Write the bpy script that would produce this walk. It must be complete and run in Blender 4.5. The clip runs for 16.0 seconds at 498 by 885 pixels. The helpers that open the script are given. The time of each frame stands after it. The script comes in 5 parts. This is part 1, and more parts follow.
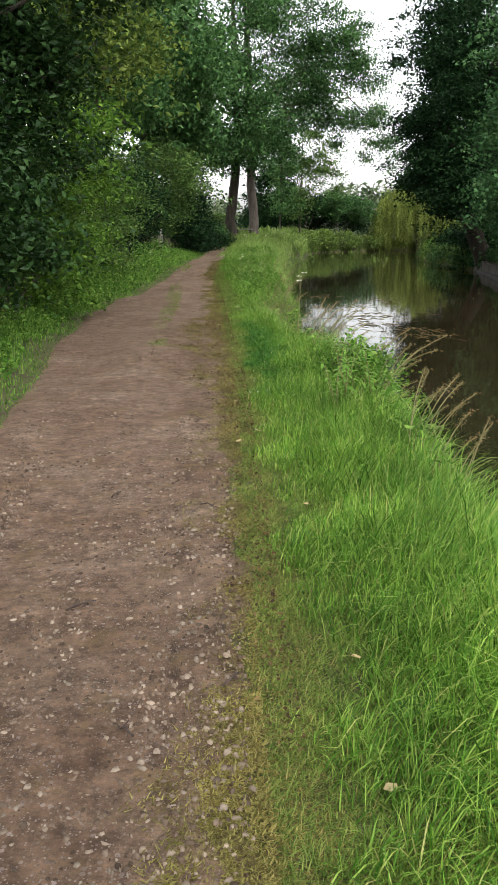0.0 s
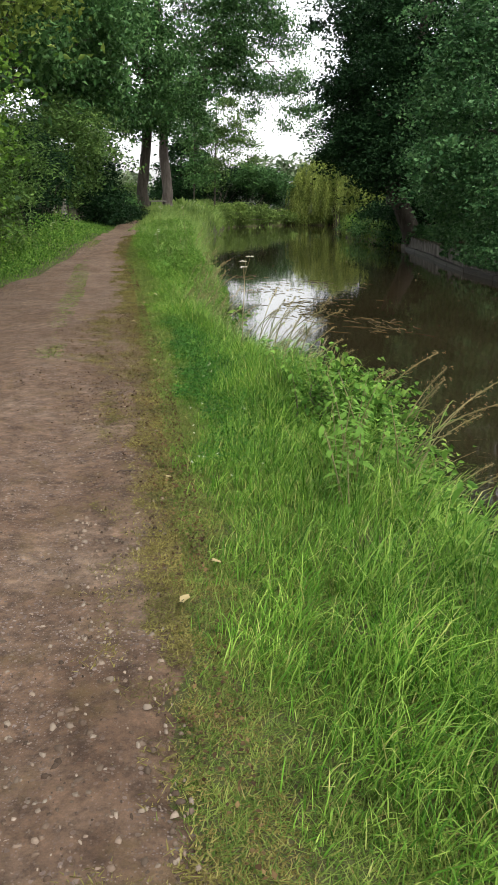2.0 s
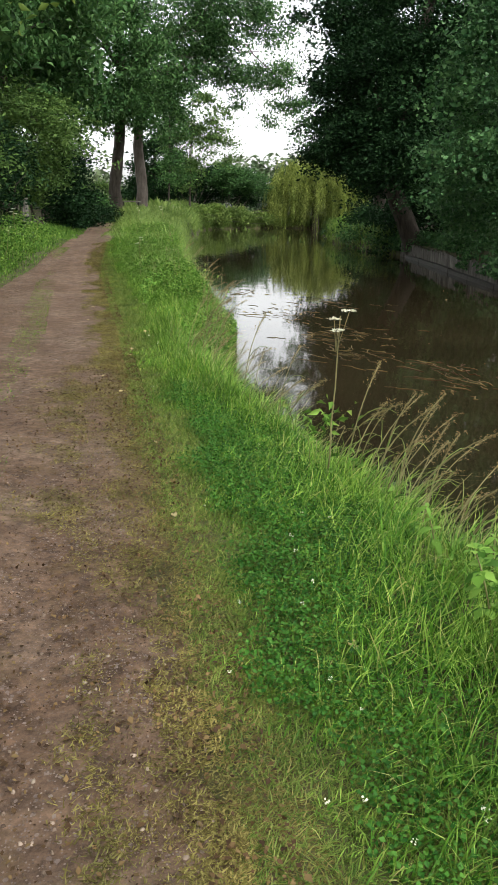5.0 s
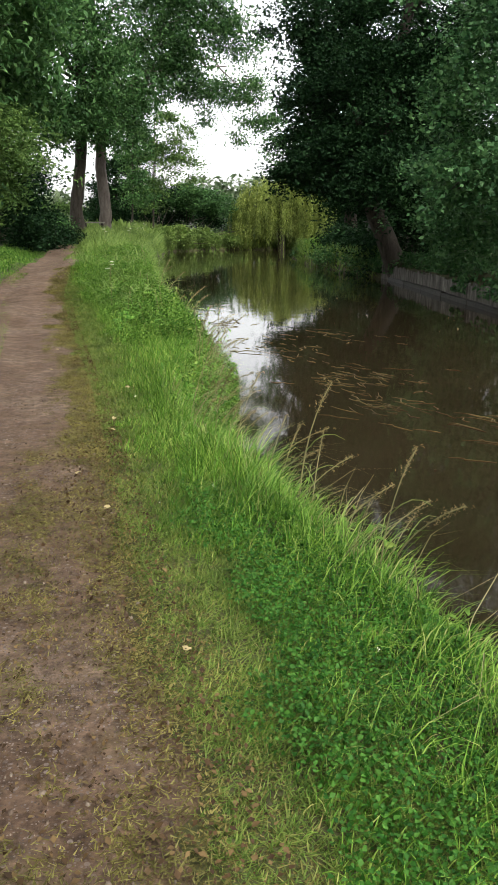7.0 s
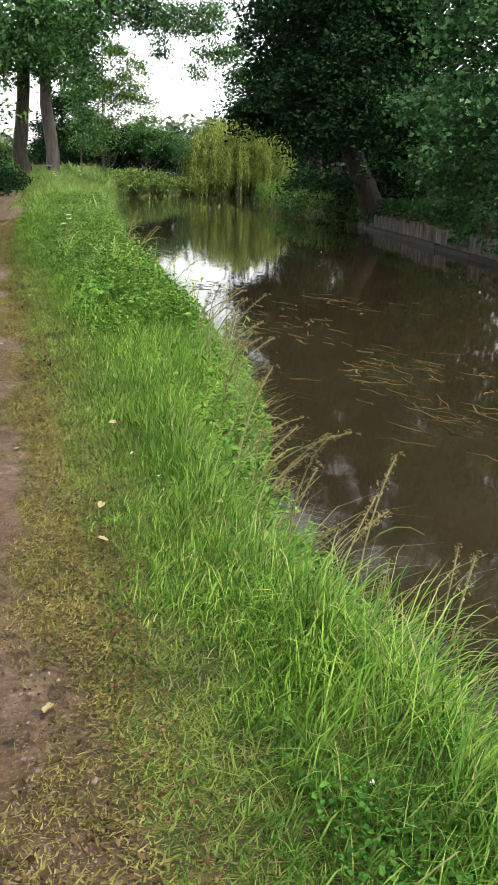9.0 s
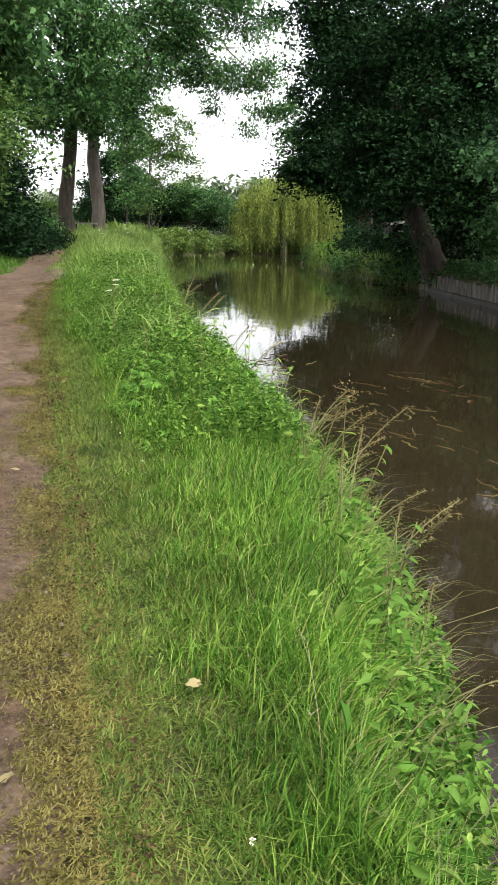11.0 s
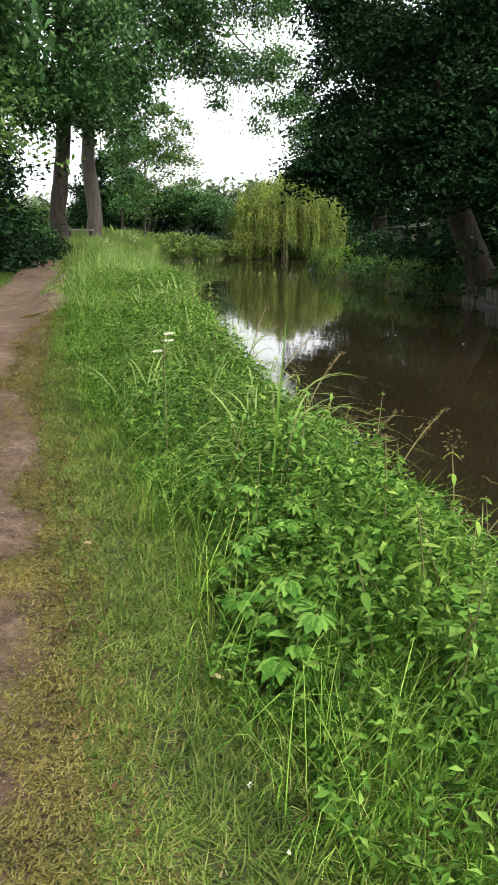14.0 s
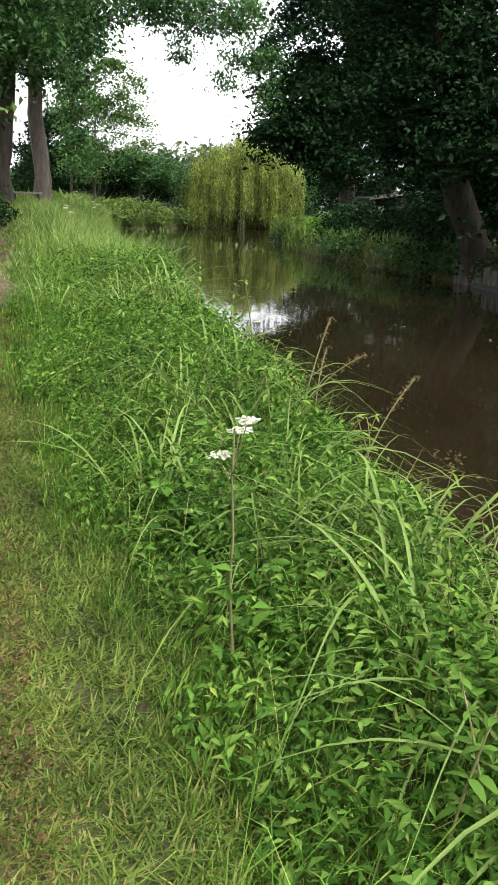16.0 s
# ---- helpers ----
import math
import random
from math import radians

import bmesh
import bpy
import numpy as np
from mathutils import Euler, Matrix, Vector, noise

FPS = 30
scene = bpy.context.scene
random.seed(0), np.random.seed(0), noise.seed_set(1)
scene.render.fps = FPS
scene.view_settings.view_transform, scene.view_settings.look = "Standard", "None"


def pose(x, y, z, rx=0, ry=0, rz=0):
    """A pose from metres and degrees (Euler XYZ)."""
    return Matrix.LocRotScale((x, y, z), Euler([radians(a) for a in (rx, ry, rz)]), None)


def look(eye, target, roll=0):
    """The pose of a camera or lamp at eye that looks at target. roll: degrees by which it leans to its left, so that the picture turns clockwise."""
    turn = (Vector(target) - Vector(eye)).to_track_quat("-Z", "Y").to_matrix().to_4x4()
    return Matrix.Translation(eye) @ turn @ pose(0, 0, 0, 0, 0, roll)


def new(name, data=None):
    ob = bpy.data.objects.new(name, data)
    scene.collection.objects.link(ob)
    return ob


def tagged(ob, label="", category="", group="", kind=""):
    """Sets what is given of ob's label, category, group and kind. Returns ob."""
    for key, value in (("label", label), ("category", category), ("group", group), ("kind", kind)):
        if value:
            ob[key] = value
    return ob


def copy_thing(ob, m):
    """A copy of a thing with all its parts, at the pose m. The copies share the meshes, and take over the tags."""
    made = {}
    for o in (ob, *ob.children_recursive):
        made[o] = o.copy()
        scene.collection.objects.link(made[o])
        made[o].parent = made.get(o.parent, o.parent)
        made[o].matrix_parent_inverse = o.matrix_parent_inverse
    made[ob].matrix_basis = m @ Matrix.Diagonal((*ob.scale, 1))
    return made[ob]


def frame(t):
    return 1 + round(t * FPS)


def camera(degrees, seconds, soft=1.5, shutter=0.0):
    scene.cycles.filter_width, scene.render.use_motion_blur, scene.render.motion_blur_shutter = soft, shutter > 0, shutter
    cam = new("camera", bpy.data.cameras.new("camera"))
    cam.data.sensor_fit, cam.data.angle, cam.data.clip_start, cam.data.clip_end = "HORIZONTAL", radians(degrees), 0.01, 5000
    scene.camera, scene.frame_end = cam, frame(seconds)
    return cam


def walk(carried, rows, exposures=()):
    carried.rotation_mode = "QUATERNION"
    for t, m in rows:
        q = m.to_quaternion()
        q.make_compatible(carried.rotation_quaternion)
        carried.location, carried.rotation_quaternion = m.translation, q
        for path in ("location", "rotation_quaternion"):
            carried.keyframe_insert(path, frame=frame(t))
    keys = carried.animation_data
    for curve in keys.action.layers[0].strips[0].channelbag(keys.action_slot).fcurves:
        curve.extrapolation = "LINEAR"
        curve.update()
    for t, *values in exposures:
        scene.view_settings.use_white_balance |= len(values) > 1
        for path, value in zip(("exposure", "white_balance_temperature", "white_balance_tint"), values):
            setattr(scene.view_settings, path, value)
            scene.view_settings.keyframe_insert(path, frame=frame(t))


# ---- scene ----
cam = camera(33.08, 16.0)
PATH = [
    (0.0, pose(0.137, -0.175, 1.508, 76.055, 0.581, 0.925)),
    (0.5, pose(0.095, 0.556, 1.512, 74.061, 0.901, -1.046)),
    (1.0, pose(0.071, 1.330, 1.500, 76.181, 1.811, -1.317)),
    (1.5, pose(0.002, 2.087, 1.493, 74.934, -0.106, -3.386)),
    (2.0, pose(-0.053, 2.853, 1.473, 74.326, -0.042, -4.899)),
    (2.5, pose(-0.079, 3.633, 1.485, 72.117, -0.076, -3.693)),
    (3.0, pose(-0.122, 4.383, 1.486, 71.199, -0.731, -3.196)),
    (3.5, pose(-0.145, 5.109, 1.515, 70.019, -0.739, -1.801)),
    (4.0, pose(-0.233, 5.764, 1.522, 74.349, -1.047, -3.655)),
    (6.5, pose(-0.546, 8.934, 1.491, 74.426, -0.111, -8.787)),
    (7.0, pose(-0.586, 9.640, 1.464, 75.834, -0.425, -9.563)),
    (7.5, pose(-0.654, 10.353, 1.472, 74.127, -1.118, -11.470)),
    (8.0, pose(-0.709, 11.127, 1.493, 72.179, -0.403, -12.000)),
    (10.5, pose(-0.666, 14.368, 1.406, 74.341, -0.806, -13.566)),
    (11.0, pose(-0.676, 14.996, 1.444, 76.034, -0.631, -10.170)),
    (11.5, pose(-0.738, 15.645, 1.464, 76.232, -0.808, -10.075)),
    (12.0, pose(-0.774, 16.340, 1.468, 79.860, 1.844, -6.219)),
    (12.5, pose(-0.842, 17.033, 1.476, 79.990, 0.643, -7.579)),
    (13.0, pose(-0.891, 17.702, 1.486, 79.085, -0.227, -9.183)),
    (13.5, pose(-0.908, 18.397, 1.523, 77.722, 0.546, -8.408)),
    (14.0, pose(-0.969, 19.085, 1.530, 76.283, -0.153, -10.923)),
    (14.5, pose(-0.984, 19.787, 1.534, 76.975, 0.676, -8.371)),
    (15.0, pose(-1.018, 20.488, 1.542, 77.326, -1.082, -10.695)),
    (15.5, pose(-1.050, 21.242, 1.544, 75.716, -1.823, -14.865)),
    (16.0, pose(-1.064, 22.061, 1.549, 74.279, -1.433, -14.334)),
]
walk(cam, PATH, exposures=[(0.0, 1.44), (4.0, 1.5), (7.0, 1.56), (8.0, 1.74), (10.5, 1.87), (12.0, 1.80), (15.0, 1.79), (16.0, 1.86)])

# ---- light ----
world = bpy.data.worlds.new("overcast_sky")
scene.world = world
world.use_nodes = True
_n, _l = world.node_tree.nodes, world.node_tree.links
_bg = _n["Background"]
_sky = _n.new("ShaderNodeTexSky")
_sky.sky_type = "NISHITA"
_sky.sun_disc = False
_sky.sun_elevation, _sky.sun_rotation = radians(56), radians(150)
_sky.air_density, _sky.dust_density, _sky.ozone_density = 1.0, 3.0, 1.0
# cloud cover takes most of the blue out of the sky
_hsv = _n.new("ShaderNodeHueSaturation")
_hsv.inputs["Saturation"].default_value = 0.12
_l.new(_sky.outputs[0], _hsv.inputs["Color"])
_l.new(_hsv.outputs[0], _bg.inputs[0])
_bg.inputs[1].default_value = 0.15

sun_data = bpy.data.lights.new("sun", "SUN")
sun_data.energy, sun_data.angle, sun_data.color = 0.5, radians(35), (1.0, 0.97, 0.92)
sun = new("sun", sun_data)
sun.matrix_world = look((20, -34, 60), (0, 0, 0))

# ---- materials ----
def nodes_of(name):
    m = bpy.data.materials.new(name)
    m.use_nodes = True
    return m, m.node_tree.nodes, m.node_tree.links, m.node_tree.nodes["Principled BSDF"]


def ramp(n, stops):
    r = n.new("ShaderNodeValToRGB")
    while len(r.color_ramp.elements) < len(stops):
        r.color_ramp.elements.new(0.5)
    for e, (p, c) in zip(r.color_ramp.elements, stops):
        e.position, e.color = p, (*c, 1)
    return r


def noise_tex(n, l, scale, detail=4, rough=0.6, src=None):
    t = n.new("ShaderNodeTexNoise")
    t.inputs["Scale"].default_value, t.inputs["Detail"].default_value, t.inputs["Roughness"].default_value = scale, detail, rough
    if src is None:
        g = n.new("ShaderNodeNewGeometry")
        l.new(g.outputs["Position"], t.inputs["Vector"])
    else:
        l.new(src, t.inputs["Vector"])
    return t


def mix_rgb(n, l, fac, a, b, mode="MIX"):
    m = n.new("ShaderNodeMix")
    m.data_type, m.blend_type = "RGBA", mode
    if isinstance(fac, (int, float)):
        m.inputs["Factor"].default_value = fac
    else:
        l.new(fac, m.inputs["Factor"])
    for sock, v in (("A", a), ("B", b)):
        s = [i for i in m.inputs if i.name == sock and i.type == "RGBA"][0]
        if isinstance(v, tuple):
            s.default_value = (*v, 1)
        else:
            l.new(v, s)
    return [o for o in m.outputs if o.type == "RGBA"][0]


def foliage_mat(name, dark, mid, light, translucent=0.3, rough=0.45, patch=0.6, odd=None, spec=0.1):
    """Leaves and blades: each island takes a tone of its own, with broad patches over the whole plant."""
    m, n, l, b = nodes_of(name)
    g = n.new("ShaderNodeNewGeometry")
    r = ramp(n, [(0.0, dark), (0.5, mid), (1.0, light)] + ([(0.985, light)] if odd is None else []))
    if odd is not None:
        r.color_ramp.elements.new(0.93).color = (*light, 1)
        r.color_ramp.elements[-1].color = (*odd, 1)
    l.new(g.outputs["Random Per Island"], r.inputs[0])
    t = noise_tex(n, l, patch, 3)
    pr = ramp(n, [(0.3, (0.62, 0.66, 0.6)), (0.7, (1.3, 1.25, 1.1))])
    l.new(t.outputs[0], pr.inputs[0])
    col = mix_rgb(n, l, 1.0, r.outputs[0], pr.outputs[0], "MULTIPLY")
    l.new(col, b.inputs["Base Color"])
    b.inputs["Roughness"].default_value = rough
    b.inputs["Specular IOR Level"].default_value = spec
    tr = n.new("ShaderNodeBsdfTranslucent")
    l.new(col, tr.inputs[0])
    mx = n.new("ShaderNodeMixShader")
    mx.inputs[0].default_value = translucent
    l.new(b.outputs[0], mx.inputs[1])
    l.new(tr.outputs[0], mx.inputs[2])
    l.new(mx.outputs[0], n["Material Output"].inputs[0])
    return m


def surface_mat(name, stops, scale, rough=0.9, bump=0.3, bump_scale=None, stretch=None, fine=None, spec=0.3):
    """A rough surface coloured by noise at two scales, with relief."""
    m, n, l, b = nodes_of(name)
    g = n.new("ShaderNodeNewGeometry")
    src = g.outputs["Position"]
    if stretch:
        mp = n.new("ShaderNodeMapping")
        mp.inputs["Scale"].default_value = stretch
        l.new(src, mp.inputs[0])
        src = mp.outputs[0]
    a = noise_tex(n, l, scale, 5, 0.65, src)
    r = ramp(n, stops)
    l.new(a.outputs[0], r.inputs[0])
    f = noise_tex(n, l, fine or scale * 9, 4, 0.7, src)
    fr = ramp(n, [(0.3, (0.7, 0.7, 0.7)), (0.7, (1.25, 1.25, 1.25))])
    l.new(f.outputs[0], fr.inputs[0])
    l.new(mix_rgb(n, l, 1.0, r.outputs[0], fr.outputs[0], "MULTIPLY"), b.inputs["Base Color"])
    b.inputs["Roughness"].default_value = rough
    b.inputs["Specular IOR Level"].default_value = spec
    bp = n.new("ShaderNodeBump")
    bp.inputs["Strength"].default_value, bp.inputs["Distance"].default_value = bump, 0.02
    h = noise_tex(n, l, bump_scale or scale * 6, 5, 0.7, src)
    l.new(h.outputs[0], bp.inputs["Height"])
    l.new(bp.outputs[0], b.inputs["Normal"])
    return m


def path_material():
    """Trodden reddish-brown earth with worked-in grit at two sizes, damp darker patches and mossy stains."""
    m, n, l, b = nodes_of("trodden_gravel_path")
    big = noise_tex(n, l, 1.1, 5, 0.65)
    base = ramp(n, [(0.3, (0.077, 0.046, 0.027)), (0.5, (0.110, 0.072, 0.047)), (0.7, (0.143, 0.103, 0.072))])
    l.new(big.outputs[0], base.inputs[0])
    mid = noise_tex(n, l, 18, 6, 0.78)
    mr = ramp(n, [(0.36, (0.50, 0.47, 0.45)), (0.5, (0.95, 0.94, 0.93)), (0.66, (1.5, 1.46, 1.42))])
    l.new(mid.outputs[0], mr.inputs[0])
    col = mix_rgb(n, l, 1.0, base.outputs[0], mr.outputs[0], "MULTIPLY")
    mott = noise_tex(n, l, 6.5, 4, 0.6)
    mo = ramp(n, [(0.36, (0.66, 0.62, 0.58)), (0.5, (0.98, 0.97, 0.96)), (0.64, (1.24, 1.23, 1.22))])
    l.new(mott.outputs[0], mo.inputs[0])
    col = mix_rgb(n, l, 1.0, col, mo.outputs[0], "MULTIPLY")
    g = n.new("ShaderNodeNewGeometry")
    where = noise_tex(n, l, 1.7, 4)
    gm = ramp(n, [(0.38, (0.25, 0.25, 0.25)), (0.58, (1, 1, 1))])
    l.new(where.outputs[0], gm.inputs[0])
    relief = None
    for scale, share in ((52, 0.80), (120, 0.62)):
        vo = n.new("ShaderNodeTexVoronoi")
        vo.inputs["Scale"].default_value = scale
        l.new(g.outputs["Position"], vo.inputs["Vector"])
        sep = n.new("ShaderNodeSeparateColor")
        l.new(vo.outputs["Color"], sep.inputs[0])
        pick = n.new("ShaderNodeMath")
        pick.operation = "GREATER_THAN"
        pick.inputs[1].default_value = share
        l.new(sep.outputs[0], pick.inputs[0])
        near = n.new("ShaderNodeMath")
        near.operation = "LESS_THAN"
        near.inputs[1].default_value = 0.40
        l.new(vo.outputs["Distance"], near.inputs[0])
        mu = n.new("ShaderNodeMath")
        mu.operation = "MULTIPLY"
        l.new(pick.outputs[0], mu.inputs[0])
        l.new(near.outputs[0], mu.inputs[1])
        mu2 = n.new("ShaderNodeMath")
        mu2.operation = "MULTIPLY"
        l.new(mu.outputs[0], mu2.inputs[0])
        l.new(gm.outputs[0], mu2.inputs[1])
        stone = mix_rgb(n, l, sep.outputs[1], (0.060, 0.042, 0.034), (0.215, 0.172, 0.150))
        col = mix_rgb(n, l, mu2.outputs[0], col, stone)
        relief = relief or mu.outputs[0]
    moss = noise_tex(n, l, 3.6, 7, 0.8)
    ms = ramp(n, [(0.53, (0, 0, 0)), (0.66, (0.6, 0.6, 0.6))])
    l.new(moss.outputs[0], ms.inputs[0])
    l.new(mix_rgb(n, l, ms.outputs[0], col, (0.095, 0.064, 0.024)), b.inputs["Base Color"])
    b.inputs["Roughness"].default_value = 0.85
    b.inputs["Specular IOR Level"].default_value = 0.25
    bp = n.new("ShaderNodeBump")
    bp.inputs["Strength"].default_value, bp.inputs["Distance"].default_value = 0.9, 0.012
    h = noise_tex(n, l, 60, 7, 0.8)
    l.new(h.outputs[0], bp.inputs["Height"])
    bp2 = n.new("ShaderNodeBump")
    bp2.inputs["Strength"].default_value, bp2.inputs["Distance"].default_value = 0.5, 0.004
    l.new(relief, bp2.inputs["Height"])
    l.new(bp.outputs[0], bp2.inputs["Normal"])
    l.new(bp2.outputs[0], b.inputs["Normal"])
    return m


def water_material():
    m, n, l, b = nodes_of("murky_canal_water")
    t = noise_tex(n, l, 0.5, 3)
    r = ramp(n, [(0.3, (0.0145, 0.0105, 0.0052)), (0.7, (0.025, 0.0185, 0.0092))])
    l.new(t.outputs[0], r.inputs[0])
    l.new(r.outputs[0], b.inputs["Base Color"])
    b.inputs["Roughness"].default_value = 0.04
    b.inputs["IOR"].default_value = 1.33
    bp = n.new("ShaderNodeBump")
    bp.inputs["Strength"].default_value, bp.inputs["Distance"].default_value = 0.12, 0.02
    g = n.new("ShaderNodeNewGeometry")
    mp = n.new("ShaderNodeMapping")
    mp.inputs["Scale"].default_value = (1.0, 0.55, 1.0)
    l.new(g.outputs["Position"], mp.inputs[0])
    h = noise_tex(n, l, 2.6, 3, 0.5, mp.outputs[0])
    l.new(h.outputs[0], bp.inputs["Height"])
    l.new(bp.outputs[0], b.inputs["Normal"])
    return m


M_PATH = path_material()
M_WATER = water_material()
M_SOIL = surface_mat("mossy_soil", [(0.3, (0.033, 0.027, 0.012)), (0.5, (0.054, 0.052, 0.018)), (0.7, (0.058, 0.078, 0.018))], 2.6, bump=0.8, fine=60)
M_BARK = surface_mat("dark_bark", [(0.3, (0.028, 0.022, 0.017)), (0.6, (0.07, 0.058, 0.045)), (0.8, (0.12, 0.10, 0.08))], 3.0, bump=1.0, stretch=(3, 3, 0.6))
M_BARK_GREY = surface_mat("grey_bark", [(0.3, (0.07, 0.058, 0.048)), (0.6, (0.15, 0.125, 0.105)), (0.8, (0.24, 0.21, 0.18))], 3.0, bump=1.0, stretch=(3, 3, 0.6))
M_WOOD_GREY = surface_mat("weathered_timber", [(0.3, (0.13, 0.115, 0.095)), (0.6, (0.25, 0.235, 0.205)), (0.8, (0.38, 0.36, 0.33))], 2.2, bump=0.6, stretch=(8, 8, 0.8))
M_WOOD_DARK = surface_mat("wet_dark_timber", [(0.3, (0.012, 0.010, 0.008)), (0.7, (0.035, 0.03, 0.024))], 2.5, bump=0.5, rough=0.6)
M_BOARD = surface_mat("stained_boards", [(0.35, (0.055, 0.048, 0.040)), (0.55, (0.15, 0.138, 0.118)), (0.75, (0.32, 0.30, 0.265))], 1.6, bump=0.6, stretch=(3, 3, 0.8))
M_STONE = foliage_mat("path_grit", (0.045, 0.031, 0.024), (0.108, 0.079, 0.064), (0.230, 0.188, 0.162), 0.0, 0.8, 3.0)
M_CLOVER = foliage_mat("clover_leaf", (0.016, 0.070, 0.010), (0.038, 0.125, 0.018), (0.075, 0.19, 0.032), 0.25, 0.45, 3.0)
M_STRAW = foliage_mat("dry_thatch", (0.058, 0.046, 0.016), (0.136, 0.121, 0.037), (0.238, 0.212, 0.080), 0.2, 0.6, 3.4)
M_SHORT = foliage_mat("mown_grass", (0.048, 0.092, 0.018), (0.120, 0.182, 0.038), (0.215, 0.268, 0.074), 0.3, 0.5, 2.6, odd=(0.28, 0.225, 0.10))
M_TALL = foliage_mat("tall_grass_blades", (0.030, 0.098, 0.012), (0.120, 0.270, 0.034), (0.300, 0.450, 0.098), 0.35, 0.42, 1.4, odd=(0.44, 0.42, 0.18))
M_FARGRASS = foliage_mat("far_bank_grass", (0.095, 0.165, 0.036), (0.175, 0.270, 0.068), (0.28, 0.38, 0.125), 0.3, 0.5, 0.6)
M_HERB = foliage_mat("herb_leaves", (0.036, 0.100, 0.016), (0.105, 0.222, 0.038), (0.195, 0.330, 0.072), 0.33, 0.5, 2.0, odd=(0.27, 0.36, 0.09), spec=0.05)
M_SEDGE = foliage_mat("sedge_blades", (0.095, 0.165, 0.042), (0.180, 0.275, 0.078), (0.31, 0.395, 0.15), 0.3, 0.38, 2.0)
M_SEED = foliage_mat("grass_seed_heads", (0.11, 0.09, 0.045), (0.20, 0.17, 0.085), (0.30, 0.26, 0.14), 0.2, 0.7, 3.0)
M_STALK = foliage_mat("pale_grass_stems", (0.13, 0.135, 0.06), (0.215, 0.205, 0.105), (0.31, 0.28, 0.165), 0.2, 0.6, 3.0)
M_REED = foliage_mat("dark_reed_blades", (0.03, 0.055, 0.02), (0.055, 0.09, 0.03), (0.10, 0.14, 0.05), 0.2, 0.45, 2.0)
M_WHITE = foliage_mat("white_petals", (0.50, 0.52, 0.43), (0.62, 0.63, 0.55), (0.74, 0.74, 0.69), 0.2, 0.6, 2.0)
M_FALLEN = foliage_mat("fallen_leaf_tissue", (0.20, 0.15, 0.07), (0.32, 0.26, 0.14), (0.45, 0.41, 0.28), 0.2, 0.6, 9.0)
M_LITTER = foliage_mat("leaf_litter", (0.034, 0.020, 0.012), (0.074, 0.045, 0.023), (0.160, 0.110, 0.052), 0.1, 0.7, 4.0)
M_TWIG = surface_mat("dead_twig", [(0.3, (0.025, 0.018, 0.014)), (0.7, (0.07, 0.05, 0.04))], 20)
# leaf tones pushed near black: the crowns' shade is put into the colour
M_L_SHADED = foliage_mat("shade_dark_leaves", (0.0065, 0.019, 0.0085), (0.0130, 0.036, 0.0140), (0.028, 0.064, 0.025), 0.08, 0.6, 0.35, spec=0.04)
M_L_MID = foliage_mat("mid_green_leaves", (0.025, 0.070, 0.022), (0.055, 0.134, 0.042), (0.115, 0.220, 0.078), 0.3, 0.45, 0.4)
M_L_ASH = foliage_mat("yellowing_ash_leaves", (0.066, 0.115, 0.024), (0.145, 0.210, 0.044), (0.25, 0.32, 0.080), 0.35, 0.5, 0.5)
M_L_GREY = foliage_mat("grey_green_leaves", (0.042, 0.090, 0.022), (0.088, 0.164, 0.044), (0.155, 0.250, 0.075), 0.3, 0.5, 0.5)
M_L_LIGHT = foliage_mat("fresh_green_leaves", (0.050, 0.118, 0.016), (0.102, 0.205, 0.030), (0.18, 0.30, 0.060), 0.35, 0.45, 0.6)
# dark ivy tones hold the hedgerow tree's shade in the colour
M_L_IVY = foliage_mat("shade_dark_ivy", (0.010, 0.028, 0.009), (0.022, 0.056, 0.016), (0.046, 0.098, 0.030), 0.2, 0.35, 0.7)
M_L_ALDER = foliage_mat("alder_leaves", (0.025, 0.078, 0.029), (0.064, 0.155, 0.058), (0.125, 0.240, 0.100), 0.25, 0.42, 0.4)
M_L_WILLOW = foliage_mat("willow_leaves", (0.110, 0.158, 0.036), (0.250, 0.320, 0.080), (0.43, 0.50, 0.155), 0.4, 0.5, 0.5)
# distance haze is painted into these paler, greyer leaf tones
M_L_FAR = foliage_mat("haze_pale_leaves", (0.10, 0.145, 0.085), (0.15, 0.20, 0.12), (0.20, 0.25, 0.16), 0.2, 0.6, 0.05)
M_WEED = foliage_mat("brown_water_weed", (0.05, 0.036, 0.012), (0.10, 0.075, 0.028), (0.17, 0.14, 0.06), 0.1, 0.4, 1.5)

# ---- mesh tools ----
def tri_mesh(name, v, f):
    """A mesh from arrays of corners and triangles."""
    v, f = np.asarray(v, np.float32).reshape(-1, 3), np.asarray(f, np.int32).reshape(-1, 3)
    me = bpy.data.meshes.new(name)
    me.vertices.add(len(v))
    me.vertices.foreach_set("co", v.ravel())
    me.loops.add(f.size)
    me.loops.foreach_set("vertex_index", f.ravel())
    me.polygons.add(len(f))
    me.polygons.foreach_set("loop_start", np.arange(0, f.size, 3, dtype=np.int32))
    me.update(calc_edges=True)
    return me


def put(name, me, mat, parent=None, label=""):
    ob = new(name, me)
    if not me.materials:
        me.materials.append(mat)
    if parent is not None:
        ob.parent = parent
    if label:
        ob["label"] = label
    return ob


def part(name, bm, material, parent, label=""):
    me = bpy.data.meshes.new(name)
    bm.to_mesh(me)
    bm.free()
    return put(name, me, material, parent, label)


def base(name, x, y, z, label, category, group="", kind=""):
    e = new(name)
    e.location = (x, y, z)
    e.empty_display_size = 0.1
    return tagged(e, label, category, group, kind)


